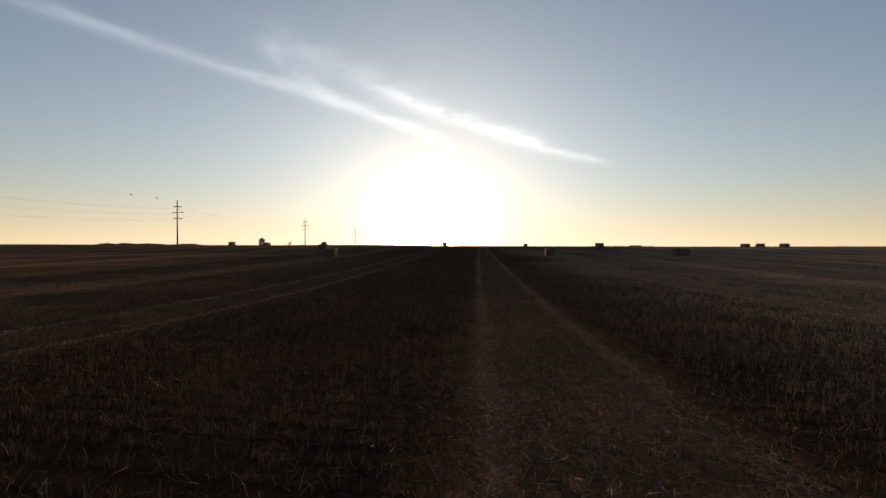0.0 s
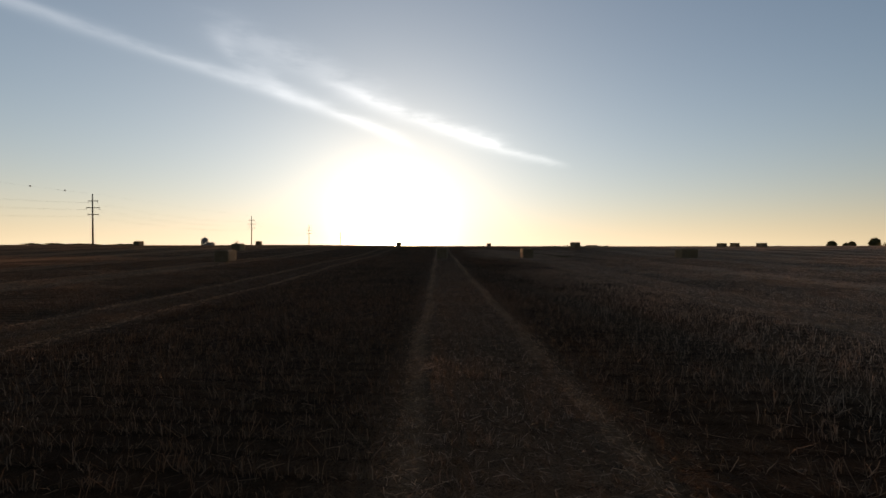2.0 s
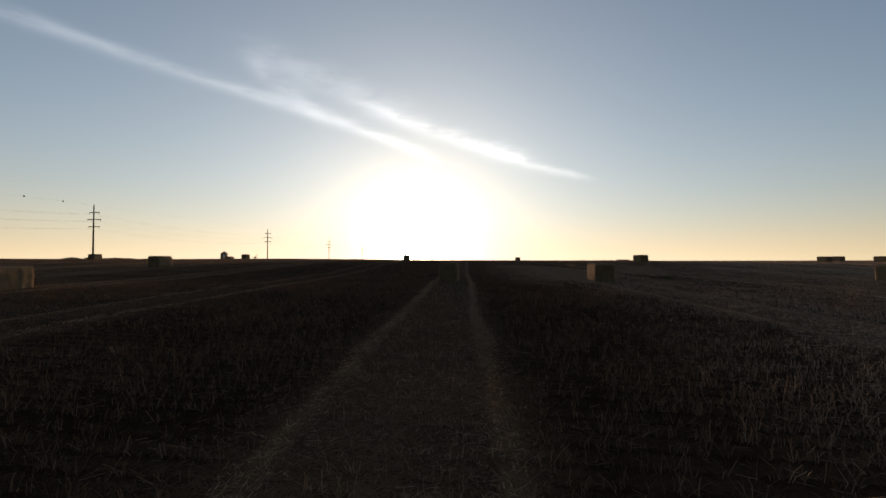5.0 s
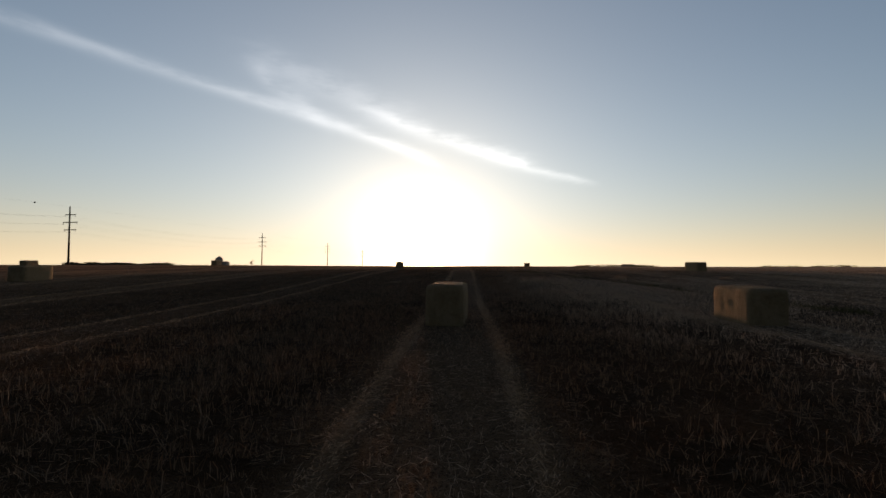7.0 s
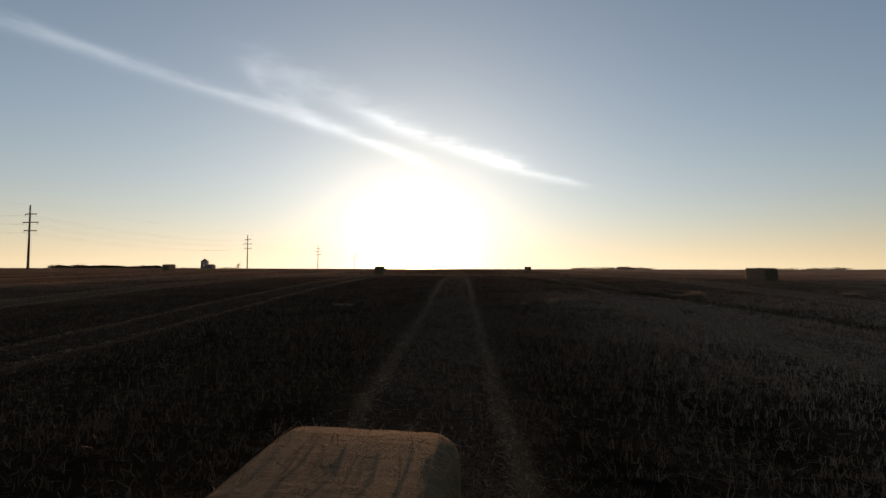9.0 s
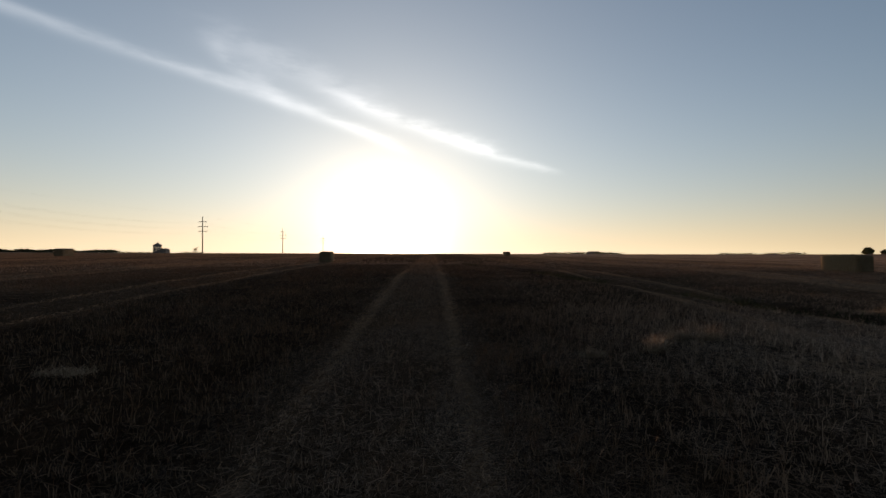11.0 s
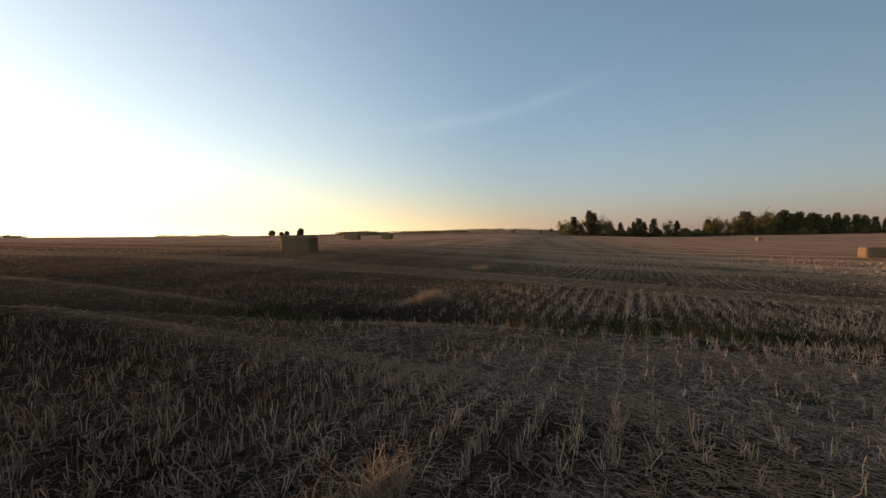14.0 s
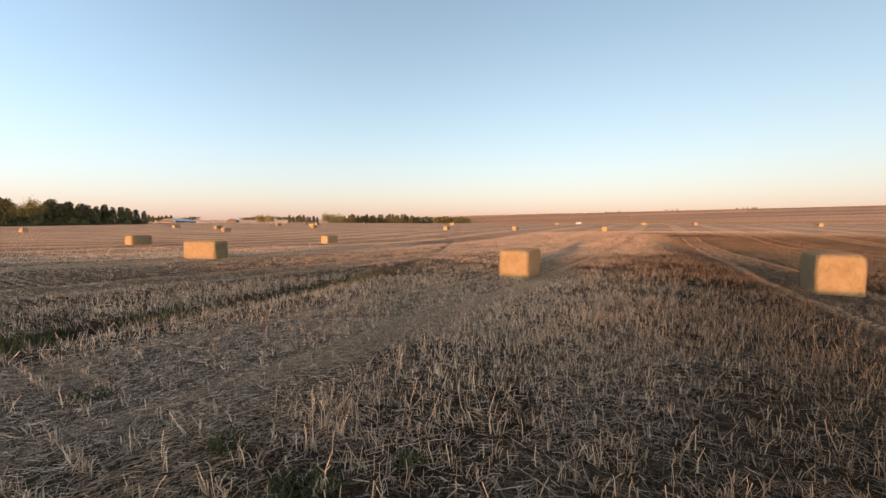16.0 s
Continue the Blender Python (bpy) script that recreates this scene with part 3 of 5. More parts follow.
# bales: x, y, turn (degrees), width, length, height
NEAR_BALES = [(7.72, 63.1, -10), (17.69, 62.75, -6), (37.25, 61.5, 96), (39.2, 96.85, 2), (38.6, 172.5, 1), (-13.7, 56.4, 1),
              (-21.3, 81, 0), (-58.8, 122.6, 2), (-36.6, 140, 1), (3.3, 118.5, 0), (90.2, 117.7, 1), (99.2, 123.4, 2),
              (98.6, 114, 0), (65.1, 47.8, 1), (50.8, 31.1, -1)]
FAR_BALES = [(163.3, 15.8, 84), (111.5, -4.6, 1), (133.7, -20.8, 1), (158.9, -24.7, 1), (144.1, -59.2, 2), (127, -59.6, 84),
             (137.8, -77, 1), (58.3, -35, 0), (82.2, -105.1, 84), (37.5, -33.6, -3), (14.6, -31.9, -2), (-2.1, -131, 80),
             (-20.3, -119, 1), (-47.3, -82.3, 1), (114.6, -292, 1), (42.7, -186.4, 84), (155.5, -145.1, 1), (183, -123, 1),
             (110.1, -39.8, 0)]
BALES = [(x, y, turn, 1.17 if k == 0 else 1.22 if k == 1 else 1.2, (2.25, 2.0)[k] if k < 2 else 2.35, 1.25 if k == 0 else 1.16 if k == 1 else 1.10) for k, (x, y, turn) in enumerate(NEAR_BALES + FAR_BALES)]


def stalk_arrays(x, y, tall, width, lean, prism, across=False):
    """Upright stalks, or short runs of them across the field."""
    n = len(x)
    z = terrain(x, y) - 0.02
    a = rng.uniform(0, 2 * math.pi, n)
    tx, ty = np.cos(a) * lean * tall, np.sin(a) * lean * tall
    sides = 3 if prism else 2
    turn = rng.normal(0, 0.55, n) if across else rng.uniform(0, 2 * math.pi, n)
    vs = []
    for k in range(2):
        for s in range(sides):
            b = turn + s * 2 * math.pi / sides
            w = width * (1.0 if k == 0 else 0.8) * 0.5
            vs.append(np.stack([x + tx * k + np.cos(b) * w, y + ty * k + np.sin(b) * w, z + tall * k], -1))
    v = np.stack(vs, 1).reshape(-1, 3)
    base = np.arange(n)[:, None] * sides * 2
    fs = []
    for s in range(sides if prism else 1):
        t = (s + 1) % sides
        fs.append(base + np.array([[s, t, sides + t, sides + s]]))
    return v, np.concatenate(fs, 0)


def bent_stalks(x, y, tall, width, lean):
    """Stalks of two lengths with a kink, and a broken leaf forking off every other one."""
    n = len(x)
    z = terrain(x, y) - 0.02
    a = rng.uniform(0, 2 * math.pi, n)
    foot = np.stack([x, y, z], -1)
    way = np.stack([np.cos(a) * lean, np.sin(a) * lean, np.ones(n)], -1)
    cut = rng.uniform(0.45, 0.85, n)
    knee = foot + way * (tall * cut)[:, None]
    kink = np.where(rng.uniform(0, 1, n) < 0.22, 1.3, 0.25)
    way2 = way + rng.normal(0, 1, (n, 3)) * kink[:, None] * np.array([1, 1, 0.35])
    top = knee + way2 * (tall * (1 - cut))[:, None]
    top[:, 2] = np.maximum(top[:, 2], z + 0.02)
    t = rng.uniform(0, 2 * math.pi, n)
    s = np.stack([np.cos(t), np.sin(t), np.zeros(n)], -1) * (width / 2)[:, None]
    v = np.stack([foot - s, foot + s, knee + s, knee - s, top + s * 0.8, top - s * 0.8], 1).reshape(-1, 3)
    base = np.arange(n)[:, None] * 6
    f = np.concatenate([base + np.array([[0, 1, 2, 3]]), base + np.array([[3, 2, 4, 5]])])
    k = rng.uniform(0, 1, n) < 0.42
    m = int(k.sum())
    tip = knee[k] + (np.array([0, 0, 0.6]) + rng.normal(0, 0.75, (m, 3))) * (tall[k] * 0.5)[:, None]
    w = s[k] * 0.7
    fork = np.stack([knee[k] - w, knee[k] + w, tip + w * 0.4, tip - w * 0.4], 1).reshape(-1, 3)
    return join([(v, f), (fork, np.arange(4 * m).reshape(-1, 4))])


def stubble_zone(lo, hi, clumps, per_clump, width, prism):
    x, y = scatter(lo, hi, clumps)
    # drill rows: move each clump onto its row
    v = y + DRILL * x
    row = np.round(v / 0.34) * 0.34 + rng.normal(0, 0.035 if prism else 0.07 if lo < 10 else 0.04, len(v))
    y = y + (row - v)
    du = swath_offset(x, y)
    dens = 1.3 * S((lattice_noise(x, y, 0.8, 21) * 0.55 + lattice_noise(x, y, 0.22, 23) * 0.45 - 0.22) / 0.5)
    stand = S((du - 0.9) / 1.9)                       # flattened where the swath lay
    keep = rng.uniform(0, 1, len(x)) < (0.34 + 0.85 * dens) * (0.5 + 0.5 * stand)
    keep &= ~((du > 0.78) & (du < 1.38) & (rng.uniform(0, 1, len(x)) < 0.93))
    keep &= gully_distance(x, y) > 0.35
    keep &= ~in_bale(x, y) & ((np.abs(lane_offset(x, y)) > 0.45) | (rng.uniform(0, 1, len(x)) < 0.25))
    x, y, du, stand = x[keep], y[keep], du[keep], stand[keep]
    n = rng.integers(1, per_clump + 1, len(x))
    i = np.repeat(np.arange(len(x)), n)
    spread = 0.018 if prism else 0.05
    px, py = x[i] + rng.normal(0, spread, len(i)), y[i] + rng.normal(0, spread, len(i))
    tall = (0.05 + 0.17 * rng.beta(1.6, 1.9, len(i))) * (0.75 + 0.25 * stand[i]) * (0.75 + 0.5 * lattice_noise(px, py, 0.35, 29))
    lean = np.abs(rng.normal(0, 0.42, len(i))) + 0.8 * (rng.uniform(0, 1, len(i)) < 0.06)
    if not prism:
        tall = tall * (0.85 if lo < 10 else 0.62)
    if prism:
        return bent_stalks(px, py, tall, width * rng.uniform(0.7, 1.3, len(i)), lean)
    return stalk_arrays(px, py, tall, width * rng.uniform(0.7, 1.3, len(i)), lean, False, lo > 10)


def stubble_spot(cx, cy, radius, per_m2):
    """Short bunches of cut stalks close set in their drill rows; few on the swath, where the straw lies flat."""
    n = int(math.pi * radius ** 2 * per_m2)
    r, a = radius * np.sqrt(rng.uniform(0, 1, n)), rng.uniform(0, 2 * math.pi, n)
    x, y = cx + r * np.cos(a), cy + r * np.sin(a)
    du = swath_offset(x, y)
    k = (gully_distance(x, y) > 0.35) & ~in_bale(x, y) & (rng.uniform(0, 1, n) < 0.8 + 0.2 * S((du - 1.1) / 0.7))
    k &= rng.uniform(0, 1, n) < 0.25 + 1.1 * lattice_noise(x, y, 0.9, 25)
    k &= (np.abs(lane_offset(x, y)) > 0.45) | (rng.uniform(0, 1, n) < 0.2)
    x, y = x[k], y[k]
    v = y + DRILL * x
    y = y + (np.round(v / 0.34) * 0.34 + rng.normal(0, 0.03, len(v)) - v)
    i = np.repeat(np.arange(len(x)), rng.integers(2, 6, len(x)))
    x, y = x[i] + rng.normal(0, 0.022, len(i)), y[i] + rng.normal(0, 0.016, len(i))
    tall = (0.05 + 0.16 * rng.beta(1.7, 1.7, len(x))) * (0.85 + 0.15 * S((swath_offset(x, y) - 1.0) / 0.8))
    return bent_stalks(x, y, tall, 0.0062 * rng.uniform(0.7, 1.4, len(x)), np.abs(rng.normal(0, 0.3, len(x))))


def join(arrays):
    vs, fs, k = [], [], 0
    for v, f in arrays:
        vs.append(v)
        fs.append(f + k)
        k += len(v)
    return np.concatenate(vs), np.concatenate(fs)


def far_stubble(n, r0, r1, a0, a1):
    """Clumps farther off, thinner set and coarser the farther they stand."""
    r, a = r0 * (r1 / r0) ** rng.uniform(0, 1, n), np.radians(rng.uniform(a0, a1, n))
    x, y = 14.3 + r * np.sin(a), 80.0 + r * np.cos(a)
    v = y + DRILL * x
    y = y + np.round(v / 0.34) * 0.34 + rng.normal(0, 0.038, n) - v
    du = swath_offset(x, y)
    k = (line_distance(x, y) > 30) & (y + 0.2 * x > -290) & ~in_bale(x, y) & (rng.uniform(0, 1, n) < 0.45 + 0.55 * S((du - 1.3) / 0.9))
    k &= rng.uniform(0, 1, n) < (0.5 + 0.7 * lattice_noise(x, y, 0.09, 41)) * 0.7 * S((60 - r) / 36)
    k &= gully_distance(x, y) > np.where(y > 50, 0.8, 0.3)
    x, y, r = x[k], y[k], r[k]
    return stalk_arrays(x, y, rng.uniform(0.05, 0.11, len(x)), 0.0010 * r * rng.uniform(0.7, 1.5, len(x)), np.abs(rng.normal(0, 0.25, len(x))), False, True)


stubble = mesh_object("stubble", *join([stubble_zone(0, 5.5, 78, 4, 0.0064, True), stubble_zone(5.5, 13, 66, 4, 0.0085, False),
                                        stubble_zone(13, 31, 34, 2, 0.010, False), stubble_spot(17.0, 74.5, 11.0, 30), stubble_spot(20.0, 70.5, 5.5, 26)]), STRAW)
tagged(stubble, "cut grain stubble standing in drill rows", "stubble", kind="stuff")
far_off = mesh_object("stubble", *join([far_stubble(200000, 20, 60, 60, 212), far_stubble(50000, 20, 60, -60, 60)]), STRAW_FAR)
tagged(far_off, "pale stubble stretching away in drill rows", "stubble", kind="stuff")


def litter_zone(lo, hi, per_m2, width, spot=None):
    if spot:
        n = int(math.pi * hi * hi * per_m2)
        rr, aa = hi * np.sqrt(rng.uniform(0, 1, n)), rng.uniform(0, 2 * math.pi, n)
        x, y = spot[0] + rr * np.cos(aa), spot[1] + rr * np.sin(aa)
    else:
        x, y = scatter(lo, hi, per_m2)
    du = swath_offset(x, y)
    w = 0.5 + 0.9 * S((2.1 - du) / 0.7) + 1.5 * ((du > 0.85) & (du < 1.35))
    k = (rng.uniform(0, 1, len(x)) < w * (0.4 + 0.85 * S((lattice_noise(x, y, 0.7, 31) * 0.6 + lattice_noise(x, y, 2.1, 33) * 0.4 - 0.25) / 0.5))) & ~in_bale(x, y)
    x, y = x[k], y[k]
    n = len(x)
    a, l = rng.uniform(0, 2 * math.pi, n), 0.04 + 0.24 * rng.beta(1.2, 3.0, n)
    z = terrain(x, y) + rng.uniform(0.0, 0.03, n)
    tilt = rng.normal(0, 0.10, n)
    ex, ey, ez = np.cos(a) * l / 2, np.sin(a) * l / 2, tilt * l / 2
    sx, sy = -np.sin(a) * width / 2, np.cos(a) * width / 2
    lift = rng.uniform(-0.5, 1.0, n) * width / 2
    v = np.stack([np.stack([x - ex + sx, y - ey + sy, z - ez + lift], -1), np.stack([x - ex - sx, y - ey - sy, z - ez - lift], -1),
                  np.stack([x + ex - sx, y + ey - sy, z + ez - lift], -1), np.stack([x + ex + sx, y + ey + sy, z + ez + lift], -1)], 1).reshape(-1, 3)
    return v, np.arange(4 * n).reshape(-1, 4)


def ridge(row, side, y0, y1, per_m, width):
    """The narrow ridge of straw that the baler's wheels left along a swath."""
    n = int((y1 - y0) * per_m)
    y = rng.uniform(y0, y1, n)
    edge = 1.08 + 0.20 * (lattice_noise(y, np.zeros(n), 0.25, 90 + row) - 0.5)
    off = rng.normal(0, 0.12, n)
    x = ROW0 + ROWSTEP * row + LEAN * y + side * edge + off
    k = (rng.uniform(0, 1, n) < 0.35 + 0.9 * lattice_noise(x * 0.3, y, 1.1, 95)) & ~in_bale(x, y)
    x, y, off = x[k], y[k], off[k]
    n = len(x)
    z = terrain(x, y) + np.maximum(0.05 - 0.2 * np.abs(off), 0.004) * rng.uniform(0.1, 1.0, n)
    a = rng.normal(1.5, 0.8, n)
    d = np.stack([np.cos(a), np.sin(a), rng.normal(0.05, 0.22, n)], -1) * (0.03 + 0.11 * rng.beta(1.5, 3, n))[:, None]
    p = np.stack([x, y, z], -1)
    s = np.cross(d, rng.normal(0, 1, (n, 3)))
    s = s / np.linalg.norm(s, axis=1)[:, None] * (width / 2)
    return np.stack([p - s, p + s, p + d + s, p + d - s], 1).reshape(-1, 3), np.arange(4 * n).reshape(-1, 4)


def lane_straw(n):
    """Straw lying flat and thick on that lane, mostly along it."""
    y = rng.uniform(60, 81.5, n)
    lx, ly = np.array(LANE).T
    x = np.interp(y, ly, lx) + rng.normal(0, 0.34, n) + 0.3 * (lattice_noise(y, np.zeros(n), 0.8, 97) - 0.5)
    k = (rng.uniform(0, 1, n) < 0.2 + 1.2 * lattice_noise(x, y, 1.3, 98)) & (rng.uniform(0, 1, n) < 0.2 + 0.8 * S((81.5 - y) / 5)) & ~in_bale(x, y)
    x, y = x[k], y[k]
    n = len(x)
    p = np.stack([x, y, terrain(x, y) + rng.uniform(0.004, 0.035, n)], -1)
    a = rng.normal(1.5, 0.7, n)
    d = np.stack([np.cos(a), np.sin(a), rng.normal(0.02, 0.12, n)], -1) * (0.04 + 0.18 * rng.beta(1.4, 3, n))[:, None]
    s = np.cross(d, rng.normal(0, 1, (n, 3)))
    s = s / np.linalg.norm(s, axis=1)[:, None] * 0.0019
    return np.stack([p - s, p + s, p + d + s, p + d - s], 1).reshape(-1, 3), np.arange(4 * n).reshape(-1, 4)


ridges = mesh_object("straw_ridge", *join([ridge(row, side, -2 if row < 1 else 20, 100, 260 if row < 1 else 420, 0.005) for row in (0, 1) for side in (-1, 1)]
                                          + [ridge(row, side, -40, 120, 95, 0.012) for row in (-3, -2, -1, 2, 3, 4) for side in (-1, 1)] + [lane_straw(34000)]), RIDGE)
tagged(ridges, "thin ridges of pale straw along the baled swaths", "straw", kind="stuff")
litter = mesh_object("loose_straw", *join([litter_zone(0, 5, 280, 0.0040), litter_zone(5, 6, 200, 0.0055), litter_zone(6, 16, 170, 0.008), litter_zone(16, 32, 50, 0.013), litter_zone(0, 8.5, 700, 0.0031, (15.0, 76.5)), litter_zone(0, 5.5, 1150, 0.0033, (15.5, 77.3))]), LITTER)
tagged(litter, "broken straw lying thick along the baled swaths", "straw", kind="stuff")

# ---- weeds in the channel and heaps of straw ---------------------------------


def channel_weeds(n):
    k = rng.integers(0, len(GULLY) - 1, n)
    t = rng.uniform(0, 1, n)
    g = np.array(GULLY)
    x, y = g[k, 0] + (g[k + 1, 0] - g[k, 0]) * t, g[k, 1] + (g[k + 1, 1] - g[k, 1]) * t
    x, y = x + rng.normal(0, 0.24, n), y + rng.normal(0, 0.24, n)
    keep = (lattice_noise(x, y, 0.45, 61) > 0.42) & (rng.uniform(0, 1, n) < 0.08 + 0.92 * S((y - 60) / 12))
    x, y = x[keep], y[keep]
    return stalk_arrays(x, y, rng.uniform(0.07, 0.24, len(x)), rng.uniform(0.008, 0.02, len(x)), np.abs(rng.normal(0.3, 0.4, len(x))), False)


WEED_PATCHES = [(17.12, 77.58, 0.14, 160), (16.2, 77.8, 0.2, 260), (19.1, 77.4, 0.2, 150), (15.7, 77.3, 0.12, 90), (22.3, 79.3, 0.5, 900), (21.3, 84.4, 0.6, 900), (22.4, 76.0, 0.45, 700)]
weeds = mesh_object("channel_weeds", *channel_weeds(44000), WEED)
tagged(weeds, "green and brown weeds along the washed-out channel", "weeds", kind="stuff")


def green_patch(cx, cy, radius, n):
    """Low green weeds come up between the stalks."""
    r, a = radius * np.sqrt(rng.uniform(0, 1, n)), rng.uniform(0, 2 * math.pi, n)
    return stalk_arrays(cx + r * np.cos(a), cy + r * np.sin(a), rng.uniform(0.03, 0.10, n), rng.uniform(0.008, 0.022, n), np.abs(rng.normal(0.7, 0.6, n)), False)


GREEN = straw_material("young_weed", (0.022, 0.028, 0.010), (0.060, 0.064, 0.024), (0.05, 0.045, 0.02), 0.1)
def channel_sprouts(n):
    """A broken strip of them along the washed-out channel."""
    y = rng.uniform(68, 90, n)
    g = np.array(GULLY[::-1])
    x = np.interp(y, g[:, 1], g[:, 0]) + rng.normal(0.1, 0.26, n)
    k = rng.uniform(0, 1, n) < S((lattice_noise(x * 0.4, y, 0.55, 63) - 0.36) / 0.3)
    x, y = x[k], y[k]
    return stalk_arrays(x, y, rng.uniform(0.05, 0.17, len(x)), rng.uniform(0.008, 0.02, len(x)), np.abs(rng.normal(0.5, 0.5, len(x))), False)


sprouts = mesh_object("green_weeds", *join([green_patch(x, y, r, n) for x, y, r, n in WEED_PATCHES] + [channel_sprouts(11000)]), GREEN)
tagged(sprouts, "young green weeds between the cut stalks", "weeds", kind="stuff")


def straw_heap(label, curve, wide, low, high, n, seed):
    """A tangle of fine dead grass and straw heaved up along a bent line: a thin matted core and blades standing out of it."""
    g = np.random.default_rng(seed)
    pts = [Vector((x, y, 0)) for x, y in curve]
    mid = pts[1]
    e = thing("straw_heap", label, "straw heap", Matrix.Translation((mid.x, mid.y, on_ground(mid.x, mid.y))), "heaps of loose straw")

    def along(t):
        return np.outer((1 - t) ** 2, pts[0] - mid) + np.outer(t ** 2, pts[2] - mid)

    bm = bmesh.new()
    rings, sides, steps = [], 9, 14
    line = along(np.linspace(0, 1, steps + 1))
    for k in range(steps + 1):
        way = line[min(k + 1, steps)] - line[max(k - 1, 0)]
        side = Vector((-way[1], way[0], 0)).normalized()
        swell = math.sin(math.pi * (0.06 + 0.88 * k / steps)) ** 0.6
        ring = []
        for j in range(sides):
            a = math.pi * j / (sides - 1)
            r = 1 + 0.45 * noise.noise((k * 0.7, j * 0.6, seed))
            ring.append(bm.verts.new(Vector(line[k]) + side * math.cos(a) * wide * 0.45 * swell * r
                                     + Vector((0, 0, -0.03 + math.sin(a) * (low + (high - low) * k / steps) * 0.42 * swell * r))))
        rings.append(ring)
    for p, q in zip(rings[:-1], rings[1:]):
        for j in range(sides - 1):
            bm.faces.new((p[j], p[j + 1], q[j + 1], q[j]))
    part("matted_core", bm, HEAP, e, smooth=True)

    t = g.uniform(0, 1, n)
    foot = along(t) + np.stack([g.normal(0, wide * 0.42, n), g.normal(0, wide * 0.42, n), np.zeros(n)], -1)
    clump = 0.55 + 0.9 * lattice_noise(t * 9, np.zeros(n), 1.0, seed)
    tall = (low + (high - low) * t) * clump * g.uniform(0.35, 1.15, n)
    foot[:, 2] = g.uniform(-0.02, 0.45, n) * tall
    a = g.uniform(0, 2 * math.pi, n)
    lean = np.abs(g.normal(0.6, 0.55, n))
    way = np.stack([np.cos(a) * lean, np.sin(a) * lean, np.ones(n)], -1)
    knee = foot + way * (tall * 0.5)[:, None]
    bow = way + np.stack([g.normal(0, 0.8, n), g.normal(0, 0.8, n), g.normal(-0.3, 0.5, n)], -1)
    tip = knee + bow * (tall * 0.45)[:, None]
    tip[:, 2] = np.maximum(tip[:, 2], 0.01)
    b = g.uniform(0, 2 * math.pi, n)
    s = np.stack([np.cos(b), np.sin(b), np.zeros(n)], -1) * (0.0026 * g.uniform(0.7, 1.6, n))[:, None]
    v = np.stack([foot - s, foot + s, knee + s, knee - s, tip + s * 0.4, tip - s * 0.4], 1).reshape(-1, 3)
    base = np.arange(n)[:, None] * 6
    ob = mesh_object("loose_straw", v, np.concatenate([base + np.array([[0, 1, 2, 3]]), base + np.array([[3, 2, 4, 5]])]), GOLD)
    ob.parent = e
    tagged(ob, "fine golden stalks standing every way", kind="stuff")
    return e


straw_heap("curved heap of golden dead grass in the stubble", ((15.45, 81.55), (15.86, 81.45), (16.25, 81.15)), 0.15, 0.14, 0.20, 1300, 1)
straw_heap("ragged tuft of golden grass with long pale stalks", ((14.38, 80.50), (14.72, 80.75), (15.0, 81.22)), 0.17, 0.19, 0.15, 1100, 2)
straw_heap("thin tuft of straw beside a wheel track", ((13.0, 80.42), (13.2, 80.46), (13.4, 80.40)), 0.10, 0.10, 0.13, 500, 8)
straw_heap("tall bleached tussock on the channel bank", ((22.72, 83.40), (22.95, 82.95), (23.45, 82.60)), 0.22, 0.12, 0.34, 2200, 3)
straw_heap("small tuft of loose straw in the stubble", ((32.1, 83.2), (32.4, 83.0), (32.7, 82.9)), 0.25, 0.14, 0.20, 1600, 5)
straw_heap("flat patch of matted straw", ((4.6, 80.5), (4.95, 80.4), (5.3, 80.35)), 0.22, 0.07, 0.09, 900, 6)

# ---- bales ------------------------------------------------------------------


def bale_body(w, l, h, seed):
    """A pressed block with rounded edges, bulging flakes and a rough skin."""
    bm = bmesh.new()
    bmesh.ops.create_cube(bm, size=1.0)
    bmesh.ops.subdivide_edges(bm, edges=bm.edges[:], cuts=17, use_grid_fill=True)
    r = 0.19
    for v in bm.verts:
        p = Vector((v.co.x * w, v.co.y * l, v.co.z * h))
        q = Vector((max(-w / 2 + r, min(w / 2 - r, p.x)), max(-l / 2 + r, min(l / 2 - r, p.y)), max(-h / 2 + 0.05, min(h / 2 - r, p.z))))
        d = p - q
        if d.length > 1e-6:
            p = q + d.normalized() * min(d.length, r)
        out = Vector((p.x / w, p.y / l * 0.6, p.z / h)).normalized()
        flake = (0.001 if v.co.z > 0.45 else 0.005) * math.sin(p.y * 2 * math.pi / 0.17 + seed + 2 * noise.noise((p.x, p.z, seed)))
        rough = (0.022 * noise.noise(p * 3.1 + Vector((seed, 0, 0))) + 0.014 * noise.noise(p * 11.0 + Vector((0, seed, 0)))) * (0.35 if v.co.z > 0.45 else 1.0)
        p = p + out * (flake + rough)
        p.z += h / 2
        p.z = max(p.z, -0.01)
        v.co = p
    return bm


